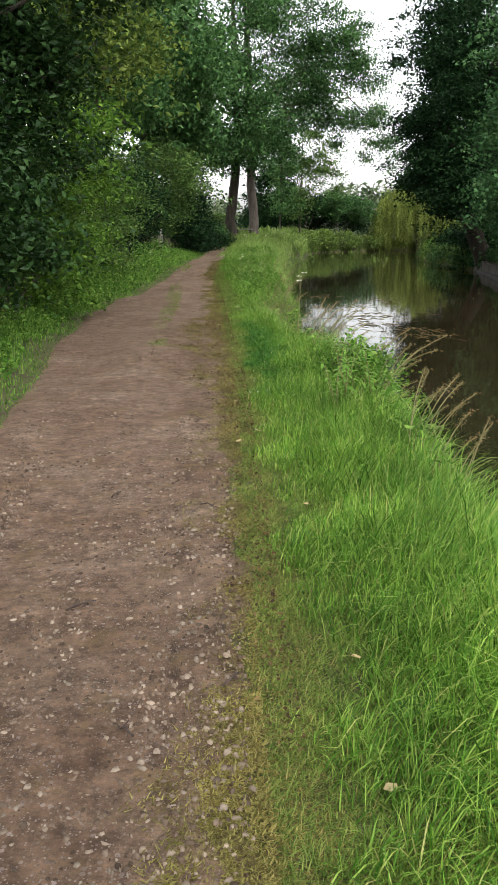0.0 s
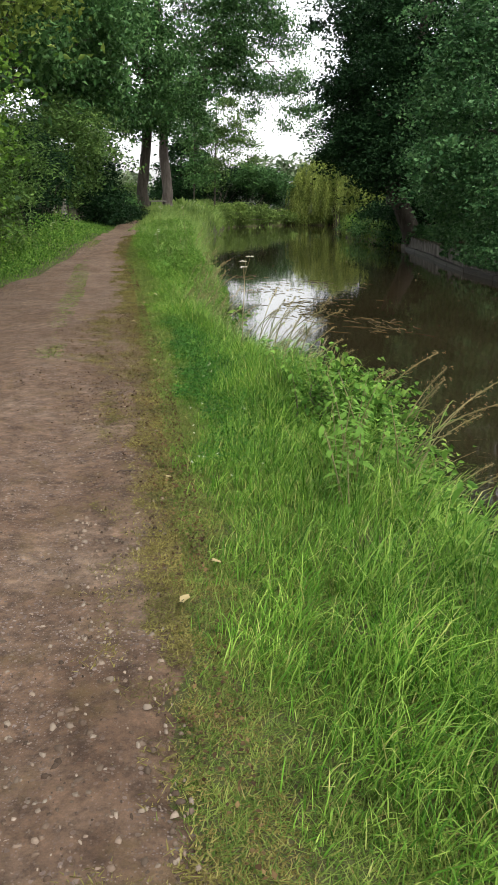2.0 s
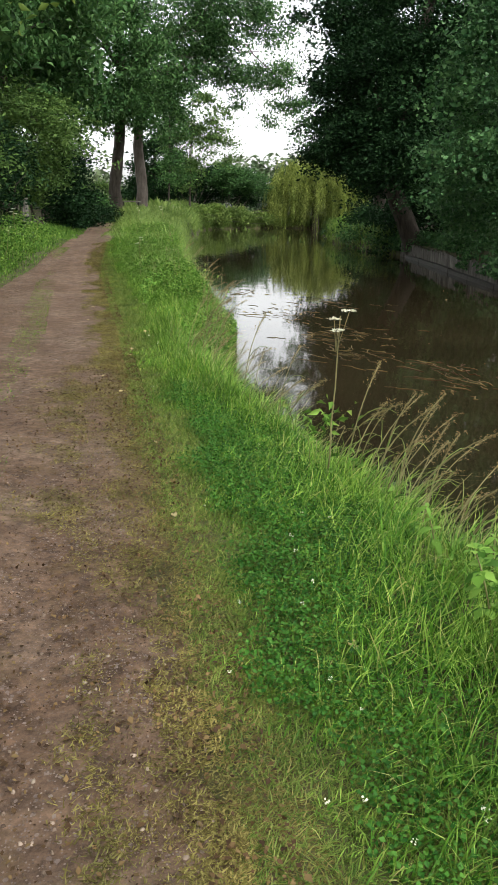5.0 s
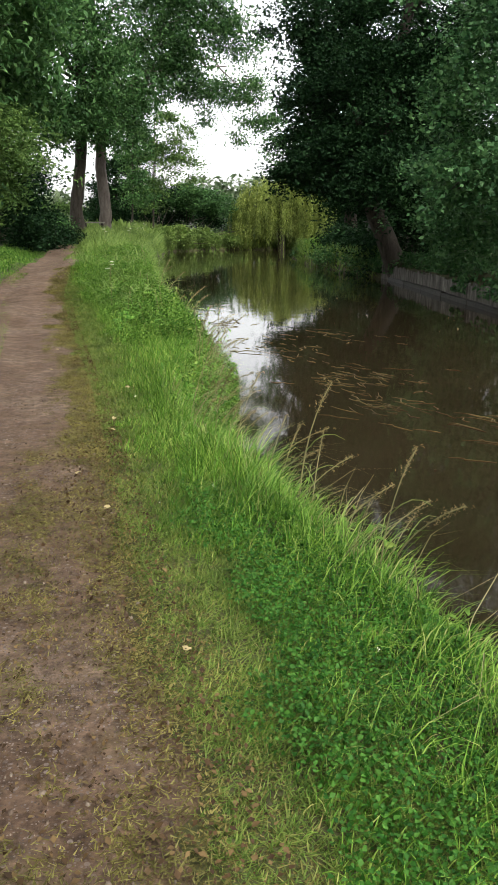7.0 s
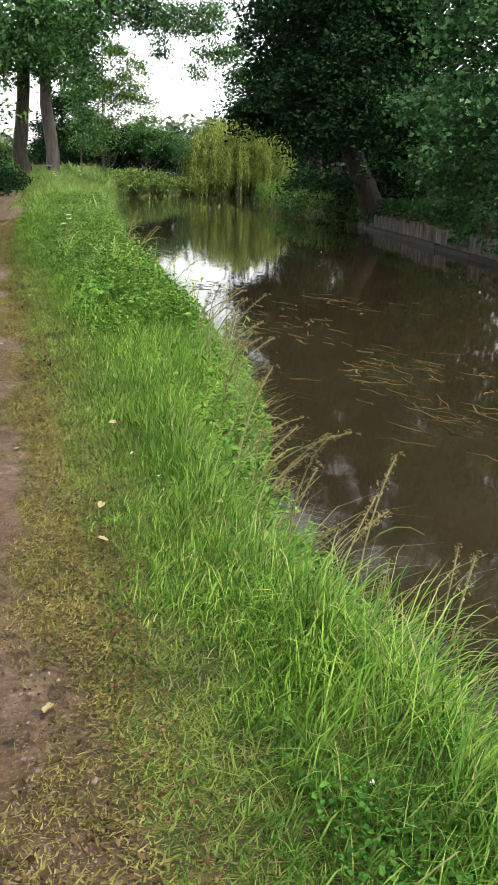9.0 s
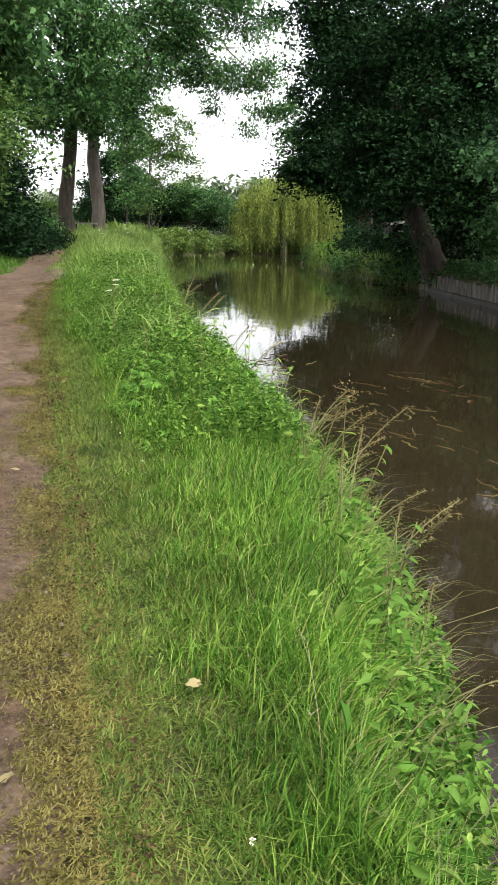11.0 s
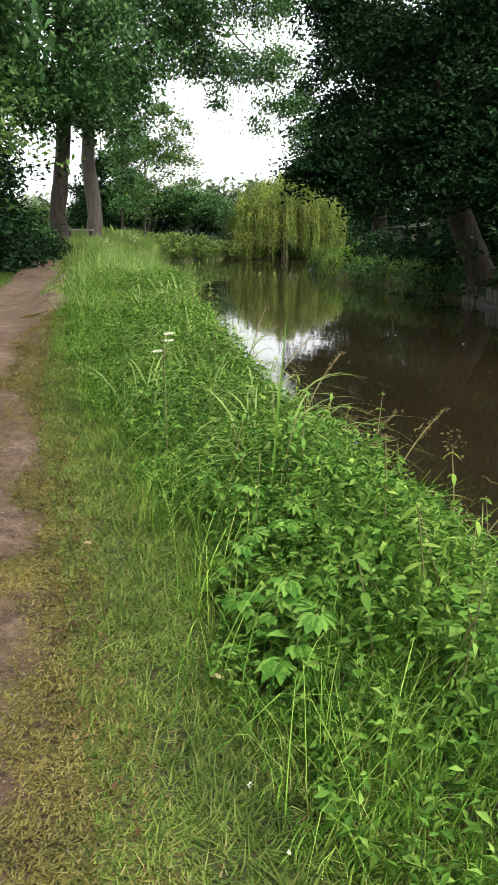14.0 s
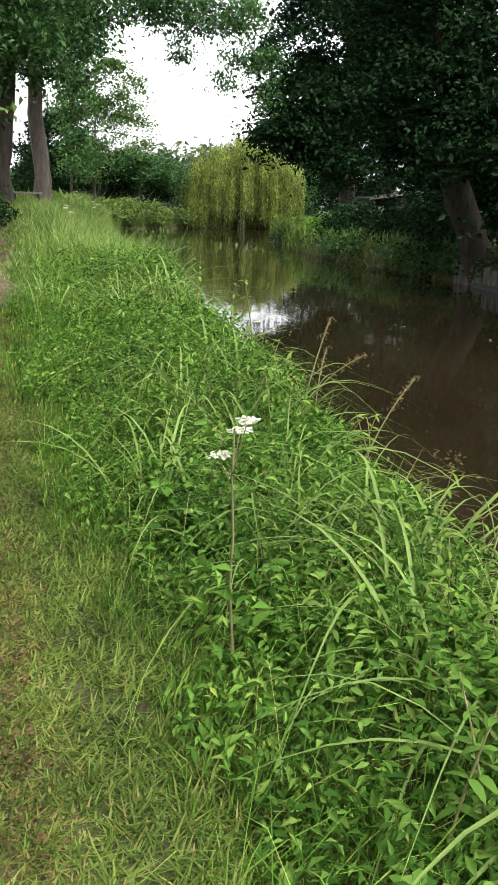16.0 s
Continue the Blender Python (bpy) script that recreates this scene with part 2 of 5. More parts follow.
def joined(parts):
    """One array pair out of many (corners, triangles)."""
    vs, fs, k = [], [], 0
    for v, f in parts:
        vs.append(v)
        fs.append(f + k)
        k += len(v)
    return np.concatenate(vs), np.concatenate(fs)


def unit(a):
    return a / np.maximum(np.linalg.norm(a, axis=-1, keepdims=True), 1e-9)


def tube(pts, radii, sides=7, rough=0.0, rng=None):
    """A tapered tube along points, its ring uneven by rough."""
    pts, radii = np.asarray(pts, float), np.asarray(radii, float)
    d = unit(np.gradient(pts, axis=0))
    ref = np.where(np.abs(d[:, 2:3]) > 0.8, [[1.0, 0, 0]], [[0, 0, 1.0]])
    u = unit(np.cross(d, ref))
    w = np.cross(d, u)
    a = np.arange(sides) * 2 * np.pi / sides
    r = radii[:, None] * (1 + (rough * (rng.random((len(pts), sides)) - 0.5) if rough else 0))
    v = pts[:, None] + r[..., None] * (np.cos(a)[None, :, None] * u[:, None] + np.sin(a)[None, :, None] * w[:, None])
    k, j = np.meshgrid(np.arange(len(pts) - 1), np.arange(sides), indexing="ij")
    p00, p01 = k * sides + j, k * sides + (j + 1) % sides
    p10, p11 = p00 + sides, p01 + sides
    f = np.concatenate([np.stack([p00, p01, p11], -1).reshape(-1, 3), np.stack([p00, p11, p10], -1).reshape(-1, 3)])
    v = v.reshape(-1, 3)
    n = len(v)
    v = np.concatenate([v, pts[:1], pts[-1:]])
    j = np.arange(sides)
    last = (len(pts) - 1) * sides
    f = np.concatenate([f, np.stack([np.full(sides, n), (j + 1) % sides, j], -1), np.stack([np.full(sides, n + 1), last + j, last + (j + 1) % sides], -1)])
    return v, f


def bend(a, b, k, sag, rng, wob=0.0):
    """k points from a to b on a line that sags (or rises) in its middle."""
    s = np.linspace(0, 1, k)[:, None]
    p = np.asarray(a) * (1 - s) + np.asarray(b) * s
    p[:, 2] += sag * 4 * (s * (1 - s))[:, 0]
    if wob:
        p[1:-1] += rng.normal(0, wob, (k - 2, 3))
    return p


def leaves(centres, size, rng, width=0.55, droop=0.3, up=0.6, fold=0.2):
    """Folded pointed leaves, two triangles each, at the centres, turned every way but mostly face up."""
    n = len(centres)
    axis = rng.normal(0, 1, (n, 3))
    axis[:, 2] = axis[:, 2] * 0.5 - droop
    axis = unit(axis)
    nor = rng.normal(0, 1, (n, 3))
    nor[:, 2] += up * 2
    side = unit(np.cross(axis, nor))
    nor = np.cross(side, axis)
    s = (size * (0.6 + 0.8 * rng.random(n)))[:, None]
    b, t = centres - axis * s * 0.5, centres + axis * s * 0.5
    mid = centres - axis * s * 0.08 + nor * s * fold
    v = np.stack([b, mid + side * s * width * 0.5, t, mid - side * s * width * 0.5], 1).reshape(-1, 3)
    k = np.arange(n)[:, None] * 4
    f = np.concatenate([k + [0, 1, 2], k + [0, 2, 3]], 1).reshape(-1, 3)
    return v, f


def round_leaves(centres, size, rng, width=0.7, droop=0.2, up=0.9, fold=0.12):
    """Rounder leaves of four triangles each."""
    n = len(centres)
    axis = rng.normal(0, 1, (n, 3))
    axis[:, 2] = axis[:, 2] * 0.4 - droop
    axis = unit(axis)
    nor = rng.normal(0, 1, (n, 3))
    nor[:, 2] += up * 2
    side = unit(np.cross(axis, nor))
    nor = np.cross(side, axis)
    s = (size * (0.6 + 0.8 * rng.random(n)))[:, None]
    w = side * s * width * 0.5
    m1, m2 = centres - axis * s * 0.22 + nor * s * fold, centres + axis * s * 0.14 + nor * s * fold * 0.7
    v = np.stack([centres - axis * s * 0.5, m1 + w, m2 + w * 0.85, centres + axis * s * 0.5 - nor * s * fold, m2 - w * 0.85, m1 - w], 1).reshape(-1, 3)
    k = np.arange(n)[:, None] * 6
    f = np.concatenate([k + [0, 1, 2], k + [0, 2, 3], k + [0, 3, 4], k + [0, 4, 5]], 1).reshape(-1, 3)
    return v, f


def clumps(blobs, rng, per=26, spread=0.28, shell=0.55, loose=0.3):
    """Leaf places in sprays that fill ellipsoids (x, y, z, rx, ry, rz, sprays): most hang on drooping boughs, the loose share fills between them."""
    out, heart = [], []
    for x, y, z, rx, ry, rz, n in blobs:
        size = np.array([rx, ry, rz])
        nb = max(3, n // 11)
        d = unit(rng.normal(0, 1, (nb, 3)))
        d[:, 2] = np.where(d[:, 2] < -0.6, -d[:, 2], d[:, 2])
        lump = 1 + 0.2 * np.sin(d[:, 0] * 5 + x * 3) * np.cos(d[:, 1] * 6 + y) + 0.14 * np.sin(d[:, 2] * 9 + z)
        bough = d * ((shell + (1.0 - shell) * rng.random(nb) ** 0.5) * lump)[:, None] * size
        pick = rng.integers(0, nb, n)
        wide = (0.10 + 0.15 * (rx + ry) / 2) * (0.6 + 0.8 * rng.random(nb))[pick]
        off = rng.normal(0, 1, (n, 3)) * wide[:, None] * [1, 1, 0.22]
        off[:, 2] -= 0.32 * (off[:, 0] ** 2 + off[:, 1] ** 2) / np.maximum(wide, 0.05)
        c = bough[pick] + off
        free = rng.random(n) < loose
        e = unit(rng.normal(0, 1, (n, 3))) * (shell + (1.02 - shell) * rng.random(n) ** 0.6)[:, None] * size * 0.94
        c = np.where(free[:, None], e, c) + [x, y, z]
        heart.append(c)
        m = rng.poisson(per, n)
        sp = spread * (0.6 + 0.8 * rng.random(n))
        q = np.repeat(c, m, 0) + rng.normal(0, 1, (m.sum(), 3)) * np.repeat(sp, m)[:, None] * [1.15, 1.15, 0.5]
        out.append(q)
    return np.concatenate(out), np.concatenate(heart)


def blades(x, y, z, h, w, rng, lean=0.35, wind=(0.2, 0.0), levels=3, curl=1.0):
    """Grass blades: tapering ribbons that lean and curl over, as triangles."""
    n = len(x)
    a = rng.random(n) * 2 * np.pi
    d = np.stack([np.cos(a), np.sin(a), np.zeros(n)], 1)
    k = lean * (0.3 + 1.2 * rng.random(n))
    go = d * k[:, None] + np.array([wind[0], wind[1], 0.0])
    side = np.stack([-np.sin(a + 0.6), np.cos(a + 0.6), np.zeros(n)], 1)
    root = np.stack([x, y, z], 1)
    rows = []
    for i in range(levels):
        s = i / levels
        c = root + go * ((s + curl * s * s) * 0.5) * h[:, None]
        c[:, 2] += h * (s - 0.22 * curl * k * s * s)
        ww = (w * (1 - 0.55 * s))[:, None] * 0.5
        rows += [c - side * ww, c + side * ww]
    c = root + go * ((1 + curl) * 0.5) * h[:, None]
    c[:, 2] += h * (1 - 0.42 * curl * k)
    v = np.stack(rows + [c], 1).reshape(-1, 3)
    m = 2 * levels + 1
    o = (np.arange(n) * m)[:, None]
    fs = []
    for i in range(levels - 1):
        fs += [o + [2 * i, 2 * i + 1, 2 * i + 3], o + [2 * i, 2 * i + 3, 2 * i + 2]]
    fs.append(o + [m - 3, m - 2, m - 1])
    return v, np.concatenate(fs, 1).reshape(-1, 3)


# ---- the lie of the land ----
WATER = -0.5
EDGE = [(-40, 2.4), (0, 1.7), (5, 1.5), (8.5, 1.45), (10.5, 1.24), (12, 1.04), (13, 0.88), (14, 0.66), (15.5, 0.40), (16.8, 0.27), (18, 0.64), (20, 0.92), (23, 0.85), (26, 0.72), (30, 0.7), (33, 0.8), (40, 1.25), (50, 1.8), (60, 2.4), (70, 3.3), (86, 4.5)]
RIGHT = [(-40, 7.8), (0, 8.2), (20, 8.6), (29.5, 9.15), (35, 10.0), (40, 10.8), (44, 11.3), (52, 11.2), (62, 11.6), (75, 14), (87, 17.5), (92, 20.5)]
PATH_R = [(-40, 2.2), (0, 0.14), (4.4, -0.08), (7.8, -0.23), (11.6, -0.44), (13.2, -0.58), (15.3, -0.72), (17.6, -0.85), (19.5, -1.0), (23.8, -1.3), (26.4, -1.48), (30, -1.45), (33, -1.3), (52, -0.9)]
PATH_L = [(-40, 0.3), (0, -1.15), (5.7, -1.8), (11.2, -2.68), (17, -3.25), (20, -3.35), (25, -2.95), (28, -2.65), (33, -2.45), (52, -2.6)]


def along(table, y):
    t = np.array(table)
    return np.interp(y, t[:, 0], t[:, 1])


CANAL = np.array([(x, y) for y, x in EDGE] + [(6, 91.5), (9.5, 97), (13, 100.5), (18, 102), (24, 103), (34, 108), (70, 130), (75, 122), (36, 98), (26, 94.5)] + [(x, y) for y, x in reversed(RIGHT)])


def canal_distance(x, y):
    """Metres from the waterline: negative over the water."""
    p = np.stack([x, y], -1).reshape(-1, 2)
    best, inside = np.full(len(p), 1e9), np.zeros(len(p), bool)
    for a, b in zip(CANAL, np.roll(CANAL, -1, 0)):
        ab = b - a
        s = np.clip(((p - a) @ ab) / (ab @ ab), 0, 1)[:, None]
        best = np.minimum(best, np.linalg.norm(p - a - s * ab, axis=1))
        cross = (a[1] > p[:, 1]) != (b[1] > p[:, 1])
        xs = a[0] + (p[:, 1] - a[1]) / (ab[1] if ab[1] else 1e-9) * ab[0]
        inside ^= cross & (p[:, 0] < xs)
    return np.where(inside, -best, best).reshape(np.shape(x))


def smooth(a, b, v):
    s = np.clip((v - a) / (b - a), 0, 1)
    return s * s * (3 - 2 * s)


def land(x, y):
    """The ground's height without the canal."""
    x, y = np.asarray(x, float), np.asarray(y, float)
    rise = 0.95 * smooth(22.5, 35, y) + 0.45 * smooth(35, 54, y)
    side = 1 - smooth(3.5, 7, x) * smooth(40, 60, y) * 0.75
    left = 0.16 * smooth(0.3, 1.5, along(PATH_L, y) - x)
    hump = 0.05 * np.sin(x * 1.7 + y * 0.6) * np.sin(y * 0.9 - x) * smooth(0.2, 1.0, np.abs(x - along(PATH_R, y)))
    sunk = 0.42 * smooth(27, 36, y) * smooth(55, 47, y) * smooth(0.15, -0.6, x - along(PATH_R, y))
    return np.where(x > 8, 0.35, rise * side + left - sunk) + hump


def height(x, y):
    x, y = np.asarray(x, float), np.asarray(y, float)
    d = canal_distance(x, y)
    k = smooth(-0.25, 0.38, d)
    slope = 1 - 0.5 * (1 - smooth(0.2, 2.3, d)) * smooth(29, 38, y) * (x < 8)
    return -1.1 * (1 - k) + land(x, y) * slope * k


def structure(ob, label, category):
    return tagged(ob, label, category, kind="structure")


def grid(xs, ys, fz):
    X, Y = np.meshgrid(xs, ys)
    v = np.stack([X, Y, fz(X, Y)], -1).reshape(-1, 3)
    nx = len(xs)
    i, j = np.meshgrid(np.arange(nx - 1), np.arange(len(ys) - 1))
    a = (j * nx + i).ravel()
    f = np.concatenate([np.stack([a, a + 1, a + nx + 1], 1), np.stack([a, a + nx + 1, a + nx], 1)])
    return v, f


def spaced(*runs):
    return np.unique(np.concatenate([np.arange(a, b, s) for a, b, s in runs] + [[runs[-1][1]]]).round(4))


gx = spaced((-900, -100, 100), (-100, -20, 10), (-20, -6, 1), (-6, -3, 0.3), (-3, 2.6, 0.11), (2.6, 8, 0.8), (8, 13, 0.3), (13, 30, 1), (30, 100, 7), (100, 900, 100))
gy = spaced((-900, -100, 100), (-100, -10, 10), (-10, 0, 1), (0, 36, 0.25), (36, 60, 0.6), (60, 110, 1.2), (110, 200, 10), (200, 2000, 200))
ground = structure(put("ground", tri_mesh("ground", *grid(gx, gy, height)), M_SOIL), "mossy soil of the canal banks and fields", "ground")
for p in ground.data.polygons:
    p.use_smooth = True

py = spaced((-30, 0, 1), (0, 36, 0.09), (36, 52, 0.5))


def path_sheet():
    u = np.linspace(0, 1, 34)
    wig = 0.03 * np.sin(py * 2.3) + 0.03 * np.sin(py * 5.9 + 1) + 0.03 * np.sin(py * 13.1) + 0.02 * np.sin(py * 29)
    L, R = along(PATH_L, py) - 0.12, along(PATH_R, py) + 0.16 + wig
    X = L[:, None] * (1 - u) + R[:, None] * u
    Y = np.repeat(py[:, None], len(u), 1)
    ruts = -0.018 * np.exp(-((u - 0.28) / 0.1) ** 2) - 0.014 * np.exp(-((u - 0.7) / 0.1) ** 2)
    rough = 0.003 * np.sin(X * 5 + Y * 2) * np.sin(Y * 3 - X * 4)
    skirt = -0.04 * (smooth(0.86, 1, u) + smooth(0.06, 0, u))
    Z = height(X, Y) + 0.026 + ruts + rough + skirt
    nx = len(u)
    i, j = np.meshgrid(np.arange(nx - 1), np.arange(len(py) - 1))
    a = (j * nx + i).ravel()
    f = np.concatenate([np.stack([a, a + 1, a + nx + 1], 1), np.stack([a, a + nx + 1, a + nx], 1)])
    return np.stack([X, Y, Z], -1).reshape(-1, 3), f


towpath = structure(put("path", tri_mesh("path", *path_sheet()), M_PATH), "trodden brown earth towpath with worked-in grit", "path")
for p in towpath.data.polygons:
    p.use_smooth = True

# the ground falls away under the water everywhere inside the banks
water_mesh = bpy.data.meshes.new("water")
water_mesh.from_pydata([(-3, -60, WATER), (90, -60, WATER), (90, 140, WATER), (-3, 140, WATER)], [], [(0, 1, 2, 3)])
structure(put("water", water_mesh, M_WATER), "still murky brown canal water reflecting trees and sky", "water")

# ---- trees ----
def tree(label, x, y, trunk, blobs, leaf_mat, bark, size, per=26, spread=0.3, limbs=(), seed=0, twigs=12, shell=0.55, droop=0.3, width=0.55, z0=None, category="tree", name="tree", group="", sprigs=None):
    """A tree: a tapered trunk through the given points (dx, dy, z, radius), limbs, twigs to the sprays and a leafy crown."""
    rng = np.random.default_rng(seed)
    z = float(height(x, y)) - 0.15 if z0 is None else z0
    e = base(name, x, y, z, label, category, group)
    t = np.array(trunk, float)
    s = np.linspace(0, len(t) - 1, 4 * len(t))
    pts = np.stack([np.interp(s, np.arange(len(t)), t[:, k]) for k in range(4)], 1)
    pts[0, 3] *= 1.35
    put("trunk", tri_mesh("trunk", *tube(pts[:, :3] + [0, 0, -0.0], pts[:, 3], 12, 0.16, rng)), bark, e)
    q, heart = clumps(blobs, rng, per, spread, shell)
    off = np.array([x, y, z])
    for a, b, r, sag in limbs:
        k = bend(a, b, 7, sag, rng, 0.12)
        hold = put("limb", tri_mesh("limb", *tube(k, np.linspace(r, r * 0.3, 7), 7, 0.15, rng)), bark, e)
    if twigs:
        pick = heart[rng.choice(len(heart), min(twigs, len(heart)), replace=False)] - off
        for c in pick:
            j = pts[np.argmin(np.abs(pts[:, 2] - max(c[2] - 1.2 - 0.25 * np.hypot(*c[:2]), pts[len(pts) // 2, 2])))]
            put("branch", tri_mesh("branch", *tube(bend(j[:3], c, 6, 0.3, rng, 0.15), np.linspace(min(j[3] * 0.4, 0.13), 0.012, 6), 5)), bark, e)
    put("crown", tri_mesh("crown", *leaves(q - off, size, rng, width, droop)), leaf_mat, e)
    if sprigs:
        q, heart = clumps(sprigs, rng, 17, 0.24, 0.1, 0.55)
        put("sprig", tri_mesh("sprig", *leaves(q - off, size * 0.8, rng, width, 0.8)), M_L_MID, hold, "thin drooping sprays of small leaves")
    return e


def shrub(label, x, y, blobs, leaf_mat, size, per=24, spread=0.2, seed=0, group="hedge shrubs along the towpath", droop=0.2, width=0.55, stem=0.035):
    rng = np.random.default_rng(seed)
    z = float(height(x, y)) - 0.05
    e = base("shrub", x, y, z, label, "shrub", group)
    q, heart = clumps(blobs, rng, per, spread, 0.35, 0.5)
    gz = height(q[:, 0], q[:, 1])
    q = q[q[:, 2] > gz + 0.05]
    stems = []
    for c in heart[rng.choice(len(heart), min(14, len(heart)), replace=False)]:
        foot = np.array([rng.normal(0, 0.25), rng.normal(0, 0.4), 0]) * min(1.0, stem / 0.035)
        stems.append(tube(bend(foot, c - [x, y, z], 6, 0.15, rng, 0.06), np.linspace(stem, stem * 0.23, 6), 5))
    put("stem", tri_mesh("stem", *joined(stems)), M_BARK, e)
    put("foliage", tri_mesh("foliage", *leaves(q - [x, y, z], size, rng, width, droop)), leaf_mat, e)
    return e


# the pair of trunks at the end of the path
tree("tall broadleaf tree with dark leaning trunk", -1.75, 53,
     [(0, 0, 0, 0.36), (-0.12, 0, 1.2, 0.31), (0.2, 0, 3.4, 0.28), (0.4, 0, 6, 0.25), (0.3, 0, 10, 0.2), (0.2, 0, 14, 0.08)],
     [(-5.0, 50.5, 9.6, 3.6, 3, 3.2, 260), (-1.8, 51.5, 8.6, 2.8, 2.6, 3.4, 260), (-2.0, 52, 13.5, 3.8, 3.2, 3.4, 230), (-4.2, 50, 6.2, 2.2, 2, 1.7, 120), (-1.2, 51, 5.9, 1.8, 1.6, 1.3, 110)],
     M_L_MID, M_BARK, 0.19, 44, 0.42, limbs=(((0.3, 0, 5.5), (-3.2, -1.5, 8), 0.16, 0.5), ((0.35, 0, 7), (-2.4, -1, 11), 0.14, 0.3)), seed=11, droop=0.7)
tree("tall tree with pale grey trunk beside the bench", -0.5, 55.2,
     [(0, 0, 0, 0.34), (0.08, 0, 1.3, 0.29), (-0.12, 0, 3.4, 0.27), (0.05, 0, 6, 0.24), (-0.3, 0, 10, 0.22), (-0.2, 0, 15, 0.1)],
     [(1.6, 55, 10.6, 2.6, 2.6, 2.4, 170), (2.2, 55.5, 13.6, 3.0, 3, 2.6, 170), (4.6, 56, 12.0, 2.0, 2, 1.8, 130), (3.0, 55.5, 9.0, 1.6, 1.6, 1.2, 80), (0.6, 54.5, 6.9, 1.6, 1.5, 1.4, 90), (-0.3, 55, 15.5, 3.5, 3, 2.5, 120)],
     M_L_MID, M_BARK_GREY, 0.18, 46, 0.42,
     limbs=(((0.1, 0, 5.6), (3.2, 0.8, 8.6), 0.17, 0.25), ((1.6, 0.4, 7.5), (6.6, 1.6, 8.6), 0.1, 0.6), ((5.2, 1.3, 8.9), (8.7, 2, 5.7), 0.05, 0.5), ((0.1, 0, 7.2), (4.6, 1, 10.8), 0.13, 0.3), ((4.2, 1.1, 9), (6.9, 1.7, 5.6), 0.035, 0.4), ((3, 0.8, 9.5), (6.4, 1.4, 13.6), 0.05, -0.2)), seed=12, droop=0.5,
     sprigs=[(6.0, 57, 8.6, 1.4, 1.2, 0.75, 100), (8.0, 57.2, 7.2, 1.5, 0.9, 0.55, 80), (7.0, 57.0, 8.3, 1.3, 0.9, 0.45, 60), (4.3, 56.5, 8.6, 1.2, 1.2, 0.9, 80), (8.6, 57.3, 6.0, 0.5, 0.5, 0.9, 26), (6.9, 57, 6.4, 0.35, 0.5, 1.2, 22), (5.0, 56.8, 7.4, 0.4, 0.5, 1.1, 24), (5.9, 56.6, 11.6, 1.5, 1, 1.6, 110), (5.8, 56.6, 13.8, 1.6, 1, 1.2, 90), (7.4, 57, 9.0, 1.1, 1, 0.8, 70), (7.2, 57, 10.6, 1.3, 1, 0.8, 70)])
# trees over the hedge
tree("ivy-clad hedgerow tree, leaves coloured nearly black for shade", -6.2, 10.5, [(0, 0, 0, 0.3), (0.1, 0, 3, 0.24), (0.3, 0, 7, 0.1)],
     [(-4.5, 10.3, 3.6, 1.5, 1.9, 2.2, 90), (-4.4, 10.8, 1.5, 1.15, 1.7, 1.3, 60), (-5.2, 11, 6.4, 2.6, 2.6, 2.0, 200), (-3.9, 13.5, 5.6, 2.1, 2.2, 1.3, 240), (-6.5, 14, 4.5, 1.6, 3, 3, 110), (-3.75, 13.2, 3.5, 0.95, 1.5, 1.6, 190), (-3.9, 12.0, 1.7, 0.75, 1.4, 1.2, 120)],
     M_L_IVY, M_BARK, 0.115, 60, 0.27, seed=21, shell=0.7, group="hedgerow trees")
tree("hedgerow ash tree leaning over the towpath", -7.0, 21, [(0, 0, 0, 0.28), (0.3, 0, 3, 0.22), (0.9, 0, 8, 0.1)],
     [(-5.8, 20, 6.6, 2.2, 3, 2.0, 200), (-4.6, 22, 8.2, 2.4, 3, 1.8, 150), (-6.5, 18, 9.0, 3, 3, 2, 160), (-3.9, 24, 6.4, 1.6, 2.2, 1.4, 120)],
     M_L_ASH, M_BARK, 0.17, 34, 0.32, seed=22, group="hedgerow trees", limbs=(((0.4, 0, 3.5), (2.2, 1, 6.6), 0.09, 0.2),))
tree("hedgerow tree with long drooping leaves", -6.6, 34, [(0, 0, 0, 0.3), (0.3, 0, 4, 0.22), (0.9, 0, 9, 0.1)],
     [(-5.4, 35, 7.4, 2.4, 3, 2.2, 200), (-4.4, 39, 8.6, 2.6, 3, 2.4, 190), (-6.6, 31, 9.5, 3, 3, 2, 150), (-3.6, 42, 10, 2.6, 3, 2.4, 170)],
     M_L_MID, M_BARK, 0.24, 28, 0.34, seed=23, group="hedgerow trees", droop=0.8)
tree("dense tree at the end of the hedge", -6.4, 46, [(0, 0, 0, 0.3), (0.3, 0, 4, 0.24), (0.8, 0, 10, 0.1)],
     [(-5.6, 45, 8.2, 3, 3, 3.0, 230), (-7.5, 46, 12, 4, 3.5, 3, 160), (-3.9, 46, 6.4, 1.6, 2, 1.6, 100)],
     M_L_MID, M_BARK, 0.27, 28, 0.4, seed=24, group="hedgerow trees", droop=0.7)

